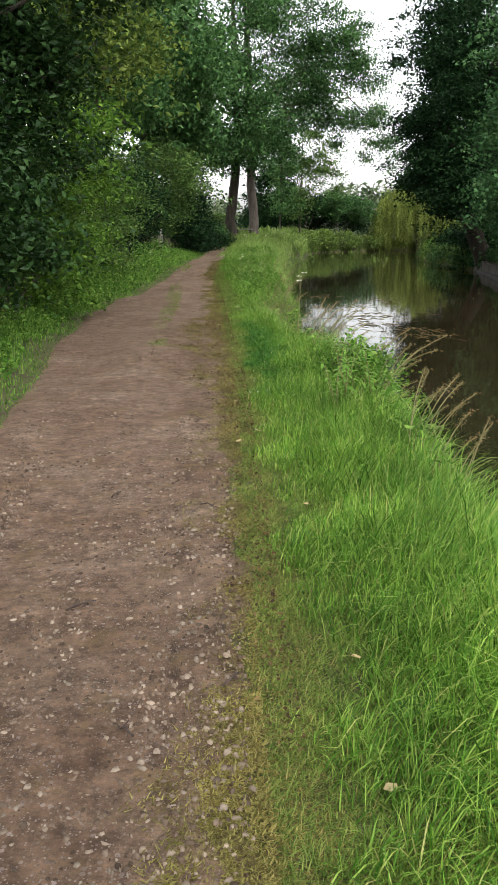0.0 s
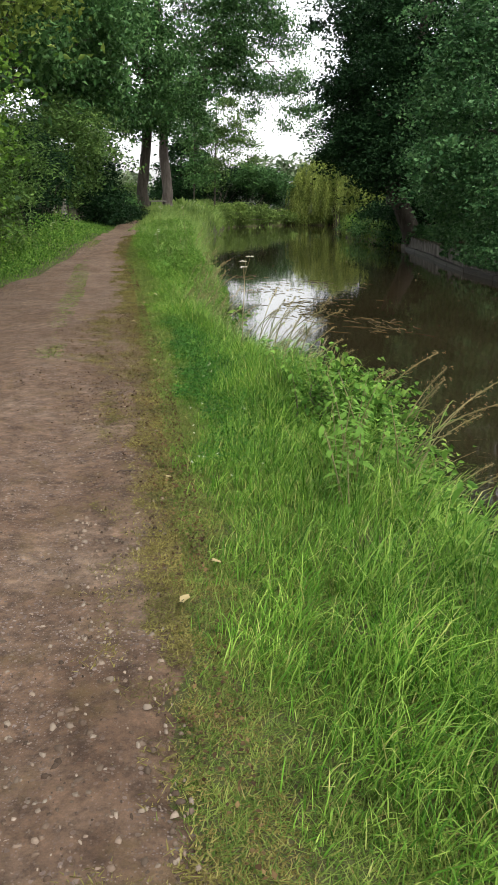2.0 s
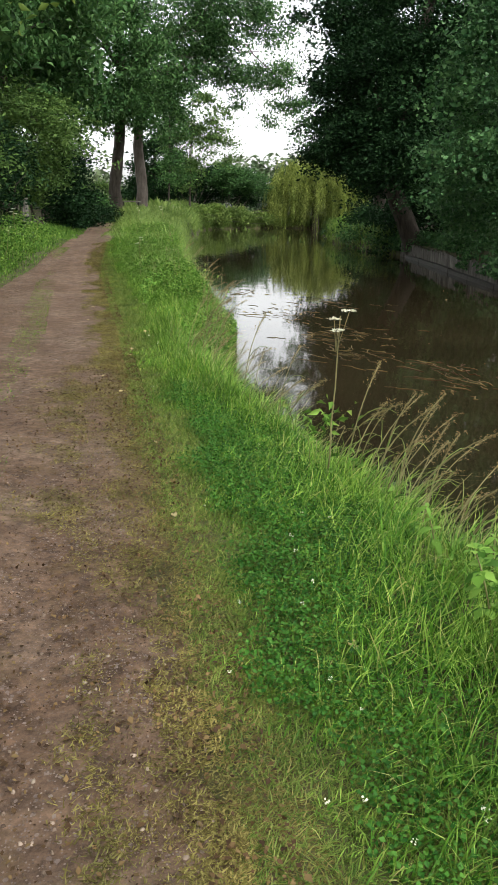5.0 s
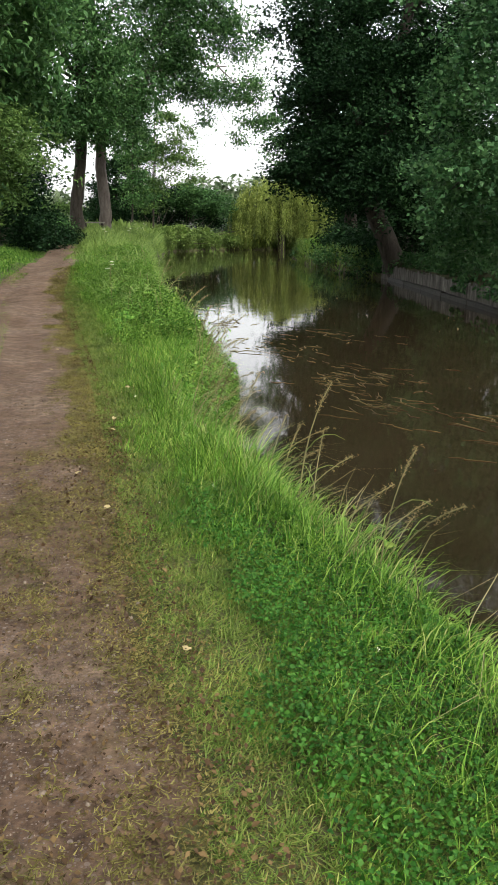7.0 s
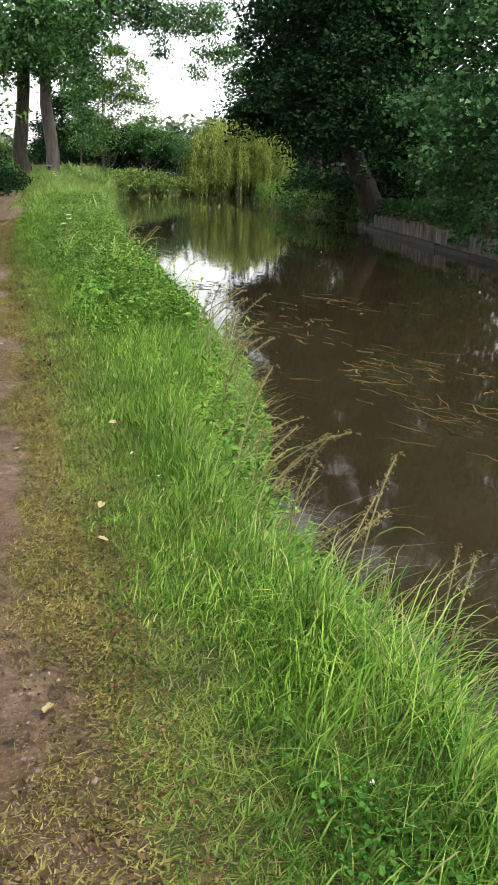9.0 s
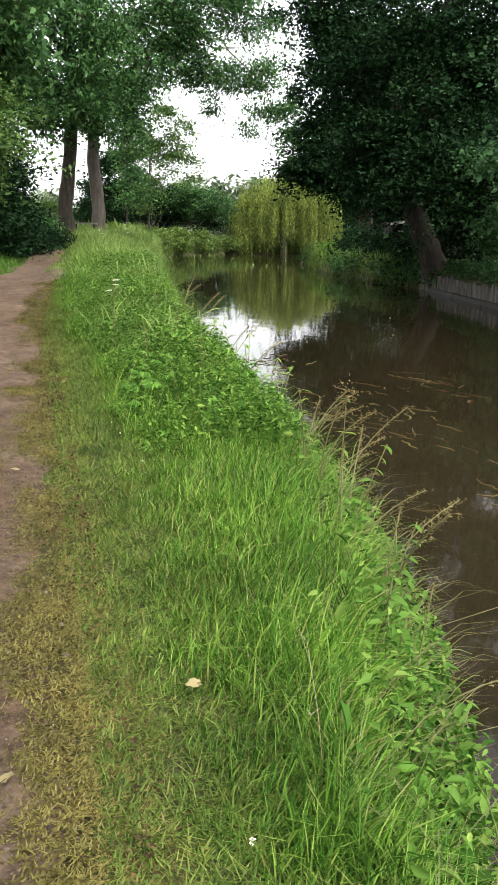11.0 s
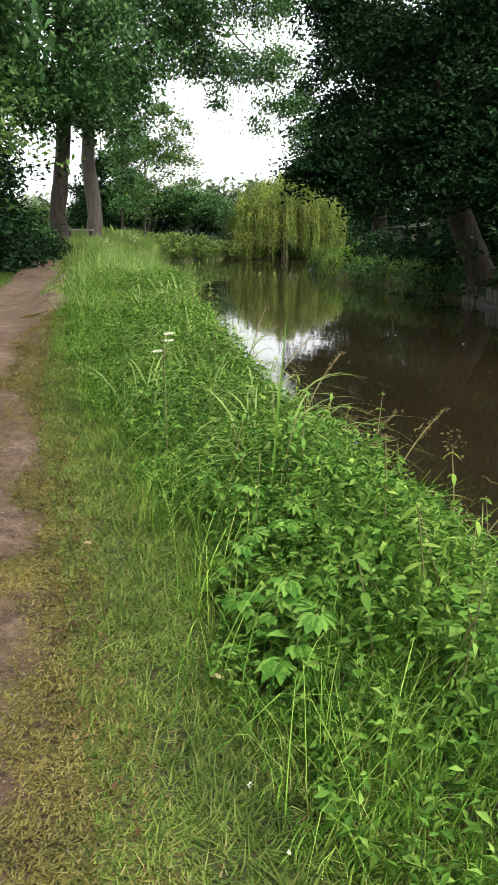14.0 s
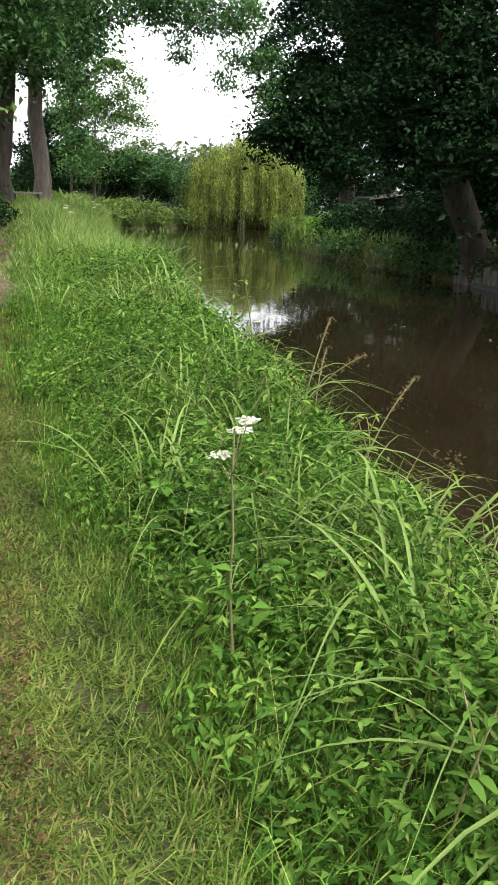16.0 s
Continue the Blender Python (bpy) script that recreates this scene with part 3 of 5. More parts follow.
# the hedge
shrub("dark bramble and ivy thicket beside the path", -4.7, 7.2, [(-4.6, 7.0, 1.4, 1.2, 1.7, 1.6, 130), (-4.9, 5, 1.2, 1.2, 1.5, 1.3, 70)], M_L_SHADED, 0.085, 34, 0.17, 31)
shrub("bright bramble bush spilling from the hedge", -4.3, 13.4, [(-4.0, 14.8, 0.9, 0.7, 1.3, 0.8, 180), (-3.95, 17.0, 1.6, 0.85, 1.5, 1.1, 230)], M_L_LIGHT, 0.085, 30, 0.16, 32)
shrub("grey-green hawthorn with arching shoots", -5.3, 17.5, [(-5.0, 17.2, 2.0, 1.2, 1.7, 1.9, 330)], M_L_GREY, 0.085, 30, 0.2, 33)
shrub("yellow-green elder bush in the hedge", -5.6, 20.5, [(-4.45, 19.8, 3.3, 1.5, 1.9, 1.6, 330), (-4.7, 20.5, 1.2, 0.9, 1.7, 1.0, 120)], M_L_LIGHT, 0.12, 26, 0.22, 34)
shrub("grey-green willow shrub with upright shoots", -5.0, 26, [(-4.75, 25.6, 2.6, 1.3, 2.0, 1.9, 360), (-4.6, 25, 1.0, 1.0, 1.7, 0.8, 90)], M_L_GREY, 0.11, 28, 0.22, 35, width=0.4)
shrub("dark hawthorn beside the wooden post", -4.9, 31.2, [(-4.7, 31.4, 2.7, 1.3, 2.0, 1.6, 300), (-4.6, 31, 1.5, 0.8, 1.6, 0.8, 80)], M_L_SHADED, 0.11, 28, 0.22, 36)
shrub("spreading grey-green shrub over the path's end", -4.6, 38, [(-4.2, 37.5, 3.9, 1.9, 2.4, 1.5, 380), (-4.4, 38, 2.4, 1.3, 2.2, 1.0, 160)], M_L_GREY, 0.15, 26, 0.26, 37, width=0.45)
# shade at the path's end lies in the near-black leaf colour
shrub("dark undergrowth at the path's end", -4.2, 43.5, [(-3.9, 43, 2.9, 1.3, 2.2, 1.6, 260), (-3.7, 46, 2.0, 1.0, 2, 0.9, 130), (-3.2, 40.5, 1.5, 0.7, 1.2, 0.6, 70)], M_L_SHADED, 0.15, 26, 0.24, 38)

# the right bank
# crown shade is painted in by the near-black leaf tones
tree("huge shade-dark tree leaning over the water", 11.9, 44.4, [(0, 0, 0, 0.5), (-0.7, 0, 1.5, 0.42), (-1.5, 0, 3.2, 0.38), (-0.8, 0.4, 7, 0.32), (0.5, 1, 13, 0.16)],
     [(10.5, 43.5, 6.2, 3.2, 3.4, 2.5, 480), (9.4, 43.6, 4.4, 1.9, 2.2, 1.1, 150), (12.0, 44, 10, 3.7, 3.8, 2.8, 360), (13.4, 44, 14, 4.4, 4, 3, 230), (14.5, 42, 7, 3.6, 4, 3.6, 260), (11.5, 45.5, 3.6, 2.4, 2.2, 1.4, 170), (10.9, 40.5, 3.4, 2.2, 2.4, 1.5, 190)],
     M_L_SHADED, M_BARK, 0.165, 50, 0.31, shell=0.4, limbs=(((-1.5, 0, 3.2), (-4.6, -0.8, 5.0), 0.2, 0.3), ((-1.3, 0, 4), (-3.2, -0.6, 8), 0.2, 0.2)), seed=41, z0=-0.55)
tree("alder with rounded leaves hanging to the water", 12.0, 31.5, [(0, 0, 0, 0.3), (-0.2, 0, 3, 0.24), (-0.4, 0, 8, 0.1)],
     [(9.9, 31.5, 5.2, 2.0, 2.8, 1.9, 300), (9.5, 31.0, 2.5, 1.3, 2.0, 1.5, 190), (10.8, 32, 8.6, 2.6, 3, 2.3, 260), (12.5, 31, 3, 2, 4, 2.5, 190), (11.2, 28, 2.0, 1.7, 2.2, 1.6, 150), (10.4, 34.5, 2.4, 1.3, 2.2, 1.9, 190), (10.6, 37.5, 2.8, 1.4, 2.0, 1.6, 150)],
     M_L_ALDER, M_BARK, 0.135, 36, 0.24, seed=42, width=0.8)
tree("alder crowding the canal wall", 12.6, 22, [(0, 0, 0, 0.28), (-0.2, 0, 3, 0.22), (-0.4, 0, 8, 0.1)],
     [(11.0, 22, 5.5, 2.4, 3.4, 2.6, 130), (11.2, 21.5, 2.2, 1.7, 3.2, 1.7, 80), (11.5, 23, 9.5, 3, 3.2, 2.6, 90)],
     M_L_ALDER, M_BARK, 0.16, 26, 0.3, seed=43, width=0.8)
tree("broad shade-dark tree whose boughs hang towards the willow", 16.8, 69, [(0, 0, 0, 0.5), (-0.2, 0, 4, 0.4), (-0.4, 0, 10, 0.25), (-0.2, 0, 16, 0.1)],
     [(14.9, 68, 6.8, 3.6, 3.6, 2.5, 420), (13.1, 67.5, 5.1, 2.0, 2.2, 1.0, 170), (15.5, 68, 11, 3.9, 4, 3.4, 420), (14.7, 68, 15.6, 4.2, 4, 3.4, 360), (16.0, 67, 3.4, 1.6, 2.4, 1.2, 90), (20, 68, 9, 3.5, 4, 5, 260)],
     M_L_SHADED, M_BARK, 0.27, 34, 0.42, seed=44, shell=0.4, limbs=(((-0.2, 0, 4.5), (-3.6, -1, 5.6), 0.16, 0.4), ((-0.3, 0, 6), (-2.6, -0.6, 9.4), 0.16, 0.3)))
shrub("pale green waterside bush hanging over the bank", 13.2, 63, [(13.5, 62.8, 0.35, 1.5, 1.5, 0.95, 330), (12.7, 61.6, 0.0, 0.8, 1.0, 0.6, 90)], M_L_LIGHT, 0.13, 28, 0.22, 45, group="bank bushes")
# undergrowth whose shade is carried by the leaf colour itself
shrub("dark bank undergrowth below the big tree", 13.6, 55, [(12.9, 58, 0.8, 1.2, 2.4, 1.2, 170), (12.6, 52.5, 0.6, 1.1, 2.6, 1.1, 170), (12.3, 48, 0.5, 1.0, 2.0, 1.0, 120), (18.5, 61, 2.0, 1.8, 2.4, 1.4, 110)], M_L_SHADED, 0.16, 26, 0.24, 46, group="bank bushes")
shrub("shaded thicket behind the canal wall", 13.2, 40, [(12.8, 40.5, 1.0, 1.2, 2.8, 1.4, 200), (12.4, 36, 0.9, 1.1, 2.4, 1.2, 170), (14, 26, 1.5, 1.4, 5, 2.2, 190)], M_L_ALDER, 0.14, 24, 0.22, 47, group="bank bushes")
shrub("dark woodland edge beyond the canal bend", 24, 68, [(24, 66, 4, 4, 5, 4.5, 230), (27, 80, 4.5, 3.5, 7, 4.5, 230), (17.5, 69, 0.5, 1.5, 2.5, 0.6, 90), (22.6, 84, 2.2, 2.4, 4, 2.2, 160)], M_L_SHADED, 0.28, 26, 0.4, 48, group="bank bushes")

# near-black leaves supply the shade behind the trunk
shrub("deep shaded undergrowth behind the leaning tree", 16, 54, [(15.5, 50, 2.6, 2.2, 3.2, 3.0, 260), (18.2, 57, 2.8, 2.4, 3.4, 3.0, 200), (21.5, 64, 2.4, 2.2, 3.2, 2.8, 160), (14.2, 45.5, 1.8, 1.6, 2.2, 2.2, 170)], M_L_SHADED, 0.2, 34, 0.32, 49, group="bank bushes")
shrub("waterside bushes trailing into the canal", 13.4, 72, [(13.9, 69, 0.1, 1.0, 2.2, 0.7, 70), (11.9, 55.5, 0.1, 0.8, 2.6, 0.7, 110), (11.8, 49.0, 0.0, 0.7, 2.2, 0.6, 90)], M_L_MID, 0.17, 28, 0.26, 50, group="bank bushes")

# filler tree, added to keep sky out of the water's reflection
tree("dark filler tree closing the view behind the shed", 24, 80, [(0, 0, 0, 0.35), (0, 0, 5, 0.28), (0.2, 0, 12, 0.1)],
     [(23.0, 81, 6.5, 3.4, 3.0, 5.0, 300), (24, 76, 11, 4.5, 4, 4.5, 260), (26.5, 86, 8, 3.5, 4, 5.5, 220)], M_L_SHADED, M_BARK, 0.3, 28, 0.42, seed=56, shell=0.4)
# added out of sight to darken the canal's reflection beside the willow
tree("unseen tall dark tree added behind the willow", 27.5, 110, [(0, 0, 0, 0.35), (0, 0, 5, 0.28), (0.2, 0, 10, 0.1)],
     [(26.5, 109, 6.0, 3.4, 2.6, 3.2, 190), (31, 112, 6.5, 4.0, 3, 4.0, 160), (28, 110, 3.0, 4, 2.4, 2.6, 130)], M_L_SHADED, M_BARK, 0.34, 26, 0.46, seed=63, shell=0.4, twigs=6)
shrub("grey-green bushes beyond the trunk pair", -5.0, 62, [(-5.4, 61, 2.7, 1.5, 1.8, 1.5, 90), (-3.4, 64, 2.3, 1.3, 1.6, 0.9, 60)], M_L_GREY, 0.17, 24, 0.26, 62, group="far bank bushes")
# brush coloured near black for the shade beyond the crest
shrub("shaded brush closing the end of the path", -2.6, 44, [(-2.75, 43.0, 1.0, 0.6, 1.4, 0.45, 80), (-2.2, 46.0, 1.1, 0.9, 1.0, 0.4, 80), (-3.4, 41.0, 0.9, 0.5, 1.4, 0.5, 70)], M_L_SHADED, 0.11, 26, 0.16, 59)
shrub("pale flowering herbage mounded on the far bank", 6.2, 93, [(4.6, 88.5, 1.1, 0.9, 1.6, 0.7, 150), (6.4, 93.0, 1.0, 1.3, 1.0, 0.9, 190), (9.0, 97.2, 0.8, 1.7, 1.0, 0.8, 200), (12.2, 100.6, 0.6, 1.9, 0.8, 0.7, 190), (2.6, 80, 1.1, 0.8, 2.4, 0.6, 110)], M_FARGRASS, 0.20, 26, 0.26, 60, group="far bank bushes", width=0.6)
shrub("leafy green bramble bush at the water's edge", 0.85, 8.4, [(1.12, 8.45, 0.24, 0.26, 0.66, 0.22, 120)], M_HERB, 0.046, 22, 0.07, 61, group="bank bushes", width=0.7, stem=0.005)
shrub("low dark undergrowth round the trunk foot", -3.0, 49, [(-3.1, 48.0, 1.55, 0.9, 1.6, 0.55, 110), (-2.9, 51.6, 1.7, 0.6, 1.0, 0.45, 60), (-5.0, 52, 2.0, 1.5, 2, 0.8, 110)], M_L_MID, 0.14, 26, 0.2, 57)

# beyond the bend
def willow(x, y, seed):
    rng = np.random.default_rng(seed)
    z = float(height(x, y))
    e = base("tree", x, y, z, "weeping willow with yellow-green curtains over the water", "tree")
    put("trunk", tri_mesh("trunk", *tube(np.array([(0, 0, -0.2), (0.1, 0, 1.5), (-0.1, 0, 3.2), (0.2, 0, 5.6)]), [0.5, 0.4, 0.35, 0.15], 10, 0.2, rng)), M_BARK, e)
    heads, arms = [], []
    for cx, cy, top, r, n in ((-2.2, -0.6, 7.4, 2.3, 30), (0.2, 0, 8.4, 2.5, 40), (2.8, 0.3, 7.3, 2.2, 30), (-3.9, -0.8, 5.7, 1.2, 13), (4.6, 0.4, 5.9, 1.4, 15), (0.5, 1.5, 7.8, 2.8, 26)):
        a, rr = rng.random(n) * 2 * np.pi, r * np.sqrt(rng.random(n))
        h = top - 0.62 * rr ** 2 / r + rng.normal(0, 0.3, n)
        heads.append(np.stack([cx + rr * np.cos(a), cy + rr * np.sin(a) * 0.9, h], 1))
        arms.append(tube(bend((0.1, 0, 3.4), (cx, cy, top - 0.5), 6, 0.4, rng, 0.1), np.linspace(0.18, 0.05, 6), 6))
    heads = np.concatenate(heads)
    for arm in arms:
        put("limb", tri_mesh("limb", *arm), M_BARK, e)
    q = []
    for c in heads:
        out = unit(np.array([c[0], c[1], 0.0]))
        foot = 0.0 + 2.6 * rng.random() ** 1.8
        for _ in range(rng.integers(6, 13)):
            a = c + rng.normal(0, 1, 3) * [0.24, 0.24, 0.22]
            low = max(foot + rng.normal(0, 0.25), a[2] - 2.4 - rng.random() * 4.6)
            s = np.linspace(0, 1, max(6, int((a[2] - low) / 0.11)))
            arch = 0.42 * np.sin(np.minimum(s * 3.2, np.pi / 2))
            p = a + out * arch[:, None] + np.stack([rng.normal(0, 0.12) * s, rng.normal(0, 0.12) * s, (low - a[2]) * s + 0.3 * np.sin(np.minimum(s * 6, np.pi))], 1)
            q.append(p + rng.normal(0, 0.045, p.shape))
    q = np.concatenate(q)
    put("crown", tri_mesh("crown", *leaves(q, 0.27, rng, 0.2, 2.0, 0.1)), M_L_WILLOW, e)


willow(18.4, 101.5, 51)
shrub("dark rounded bush on the far bank", 4.5, 93, [(2.2, 96, 3.5, 2.5, 2.4, 2.6, 260), (6.2, 98.5, 3.6, 2.6, 2.4, 2.3, 250), (9.8, 102.5, 3.4, 2.3, 2.4, 2.1, 190)], M_L_SHADED, 0.26, 28, 0.36, 52, group="far bank bushes")
tree("dark bushy tree rising behind the pale trunk", 0.6, 91, [(0, 0, 0, 0.16), (0.1, 0, 3, 0.12), (0.2, 0, 8, 0.04)],
     [(0.6, 91, 3.6, 2.2, 1.8, 2.6, 170), (-1.0, 91, 2.8, 1.4, 1.6, 1.8, 80), (1.2, 90.5, 6.2, 1.8, 1.5, 1.8, 110), (2.4, 91, 7.2, 1.4, 1.4, 1.2, 60)],
     M_L_SHADED, M_BARK, 0.26, 26, 0.36, seed=58)
shrub("mid-green bush beside the dark one", 8, 97, [(8.0, 96.0, 4.3, 2.0, 1.6, 1.5, 130), (11.2, 101, 4.2, 2.2, 2, 1.6, 120), (25.5, 107, 3.0, 3.2, 2, 2.8, 190), (13.0, 106, 2.6, 2.6, 1.6, 2.6, 130)], M_L_MID, 0.24, 26, 0.34, 53, group="far bank bushes")
tree("slender sparse tree with fine pale leaves", 3.8, 87, [(0, 0, 0, 0.10), (0.1, 0, 4, 0.07), (0.3, 0, 9, 0.05), (0.4, 0, 12.5, 0.015)],
     [(3.6, 87, 4.2, 1.6, 1.4, 1.6, 80), (4.1, 87, 6.5, 1.7, 1.5, 2.4, 110), (4.8, 87, 9.6, 1.3, 1.3, 2.2, 70), (6.7, 88, 6.8, 1.6, 1.3, 1.6, 70), (7.0, 88, 9.2, 1.1, 1, 1.4, 34), (2.4, 86.5, 7.6, 1.2, 1.2, 2.6, 80)],
     M_L_GREY, M_BARK, 0.22, 24, 0.36, seed=54, twigs=26)
tree("slender fresh green tree behind the pale trunk", 1.6, 76, [(0, 0, 0, 0.08), (0.1, 0, 4, 0.06), (0.2, 0, 10, 0.03)],
     [(1.9, 76, 4.4, 1.0, 1.1, 1.6, 80), (2.2, 76, 7.0, 1.1, 1.2, 2.6, 120), (2.8, 76, 10.4, 1.3, 1.2, 2.0, 80)],
     M_L_MID, M_BARK, 0.22, 20, 0.32, seed=55, twigs=16)


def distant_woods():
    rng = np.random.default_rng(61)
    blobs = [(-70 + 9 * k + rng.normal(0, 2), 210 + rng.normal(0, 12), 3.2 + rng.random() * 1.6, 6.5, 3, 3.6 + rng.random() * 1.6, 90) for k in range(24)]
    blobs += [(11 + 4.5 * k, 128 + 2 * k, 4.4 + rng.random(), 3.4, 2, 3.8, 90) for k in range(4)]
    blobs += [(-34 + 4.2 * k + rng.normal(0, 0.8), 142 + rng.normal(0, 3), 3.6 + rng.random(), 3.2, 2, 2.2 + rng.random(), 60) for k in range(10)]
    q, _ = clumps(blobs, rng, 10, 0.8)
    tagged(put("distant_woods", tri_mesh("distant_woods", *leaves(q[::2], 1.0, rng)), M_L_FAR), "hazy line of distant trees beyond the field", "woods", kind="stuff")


distant_woods()

# ---- grass ----
def sow(n, y0, y1, lo, hi, rng, power=1.0):
    """Random roots with y in a stretch and x between two edges."""
    y = y0 + (y1 - y0) * rng.random(n) ** power
    a, b = lo(y), hi(y)
    return a + (b - a) * rng.random(n), y


def lattice(x, y, seed):
    """Smooth value noise between 0 and 1 on a unit lattice."""
    x, y = np.broadcast_arrays(np.asarray(x, float), np.asarray(y, float))
    i, j = np.floor(x).astype(np.int64), np.floor(y).astype(np.int64)
    u, v = x - i, y - j
    u, v = u * u * (3 - 2 * u), v * v * (3 - 2 * v)

    def node(a, b):
        h = (a * 374761393 + b * 668265263 + seed * 974711) & 0x7FFFFFFF
        h = ((h ^ (h >> 13)) * 1274126177) & 0x7FFFFFFF
        return ((h ^ (h >> 16)) & 0xFFFF) / 65535.0

    return (node(i, j) * (1 - u) + node(i + 1, j) * u) * (1 - v) + (node(i, j + 1) * (1 - u) + node(i + 1, j + 1) * u) * v


def patchy(x, y, f=1.0, p=0.0):
    """Uneven patches at three sizes, mostly between 0.1 and 0.9."""
    k = int(p * 10)
    a = 0.5 * lattice(x * 1.1 * f, y * 0.9 * f, k) + 0.3 * lattice(x * 2.7 * f, y * 2.3 * f, k + 1) + 0.2 * lattice(x * 7.1 * f, y * 6.3 * f, k + 2)
    return np.clip(0.5 + 1.7 * (a - 0.5), 0, 1)


def water_x(y):
    return along(EDGE, y)


def path_x(y):
    return along(PATH_R, y)


TALL_FROM = [0.4, 0.32, 0.28, 0.36, 0.34, 0.42, 0.55, 0.62, 0.48, 0.25, 0.12]


def tall_start(y):
    """Where the mown strip gives way to uncut grass."""
    return path_x(y) + np.interp(y, [0, 4, 8, 12, 15, 18, 20, 24, 26, 28, 40], TALL_FROM) + 0.08 * np.sin(y * 3.1) + 0.06 * np.sin(y * 7.7 + 1)


def tufted(x, y, per, r, rng):
    """Roots gathered into tufts round the given places."""
    m = rng.poisson(per, len(x))
    q = rng.normal(0, 1, (m.sum(), 2)) * r
    return np.repeat(x, m) + q[:, 0], np.repeat(y, m) + q[:, 1], np.repeat(rng.random(len(x)), m), q


def stuff(name, v, f, mat, label, category="grass"):
    return tagged(put(name, tri_mesh(name, v, f), mat), label, category, kind="stuff")


def grass():
    rng = np.random.default_rng(71)
    # uncut grass on the canal side
    x, y = sow(9200, 1.0, 34, lambda y: tall_start(y) - 0.03, lambda y: water_x(y) + 0.02, rng, 1.2)
    x, y, t, q = tufted(x, y, 15, 0.045, rng)
    d = (x - tall_start(y)) / np.maximum(water_x(y) - tall_start(y), 0.2)
    h = (0.08 + 0.30 * smooth(-0.1, 0.6, d)) * (0.5 + 0.55 * rng.random(len(x))) * (0.55 + 0.9 * t) * (0.65 + 0.6 * patchy(x, y)) * np.interp(y, [0, 8.5, 10, 13, 15, 17.5, 19, 40], [1.05, 1.0, 0.72, 0.72, 0.8, 0.8, 0.95, 1.0])
    w = 0.0032 + 0.0046 * rng.random(len(x)) ** 1.5 + 0.00022 * np.maximum(y - 14, 0)
    z = height(x, y) - 0.01
    close = y < 15.5
    some = [blades(x[k], y[k], z[k], h[k], w[k], rng, 0.75, (0.10, -0.08), n) for k, n in ((close, 3), (~close, 2))]
    stuff("tall_grass", *joined(some), M_TALL, "uncut bright green grass on the canal bank")
    # pale dry stems that stand out of it towards the water
    y = 3.5 + 17 * rng.random(5200)
    x = water_x(y) + 0.02 - np.abs(rng.normal(0, 0.2, len(y)))
    k = (patchy(x, y, 1.4, 6.0) + 0.5 * rng.random(len(x)) > 0.68) & (x > tall_start(y) + 0.1)
    x, y = x[k], y[k]
    v, f = blades(x, y, height(x, y) - 0.01, 0.22 + 0.36 * rng.random(len(x)), 0.003 + 0.002 * rng.random(len(x)), rng, 0.8, (0.15, -0.05), 3, 1.3)
    stuff("dry_grass", v, f, M_STALK, "pale dry grass stems along the water's edge")
    # loose blades standing up through the herbs
    y = 20.8 + 10.5 * rng.random(4600)
    t0, t1 = tall_start(y), water_x(y)
    x = t0 + (t1 - t0) * rng.random(len(y))
    k = patchy(x, y, 1.3, 7.0) + 0.4 * rng.random(len(x)) > 0.55
    x, y = x[k], y[k]
    v, f = blades(x, y, height(x, y), 0.26 + 0.30 * rng.random(len(x)), 0.003 + 0.003 * rng.random(len(x)), rng, 0.8, (0.12, -0.1), 4, 1.4)
    stuff("grass_shoots", v, f, M_TALL, "long grass blades arching out of the bank herbs")
    # mown strip
    x, y = sow(30000, 1.0, 30, lambda y: path_x(y) + 0.05 + 0.03 * np.sin(y * 5), lambda y: tall_start(y) + 0.45, rng, 1.15)
    keep = (patchy(x, y, 2.2, 1.0) + 1.1 * (x - path_x(y)) / 0.5 + 0.3 * rng.random(len(x))) > 0.4
    x, y, t, q = tufted(x[keep], y[keep], 9, 0.024, rng)
    h = (0.016 + 0.032 * rng.random(len(x))) * (0.4 + 1.2 * t) * (0.8 + 0.9 * smooth(0.15, 0.6, x - path_x(y)))
    v, f = blades(x, y, height(x, y), h, 0.0030 + 0.003 * rng.random(len(x)) + 0.00032 * np.maximum(y - 9, 0), rng, 1.2, (0, 0), 1)
    stuff("mown_grass", v, f, M_SHORT, "short trodden grass between path and bank")
    # dry thatch at the path's edge
    inner = lambda y: path_x(y) - 0.30 - 0.75 * smooth(8.5, 11, y) * smooth(15.8, 13.6, y)
    x, y = sow(52000, 1.0, 30, inner, lambda y: path_x(y) + 0.30, rng, 1.15)
    keep = (patchy(x, y, 1.9, 4.0) + 0.8 * np.minimum(x - path_x(y), 0.1) / 0.5 + 0.45 * rng.random(len(x)) + 0.52 * smooth(8.5, 11, y) * smooth(16.2, 13.8, y)) > 0.62
    x, y, t, q = tufted(x[keep], y[keep], 8, 0.028, rng)
    lie = np.where(x < path_x(y) + 0.1, 0.022, 0.0)
    v, f = blades(x, y, height(x, y) + lie, (0.008 + 0.012 * rng.random(len(x))) * (0.6 + 0.8 * t), 0.0034 + 0.004 * rng.random(len(x)) + 0.0002 * np.maximum(y - 9, 0), rng, 1.7, (0, 0), 1)
    stuff("dry_thatch", v, f, M_STRAW, "yellowed flattened grass clippings along the path edge")
    # the worn grassy crown of the path further on
    x, y = sow(14000, 11, 30, lambda y: path_x(y) - 1.05 - 0.006 * y, lambda y: path_x(y) - 0.72 - 0.004 * y, rng)
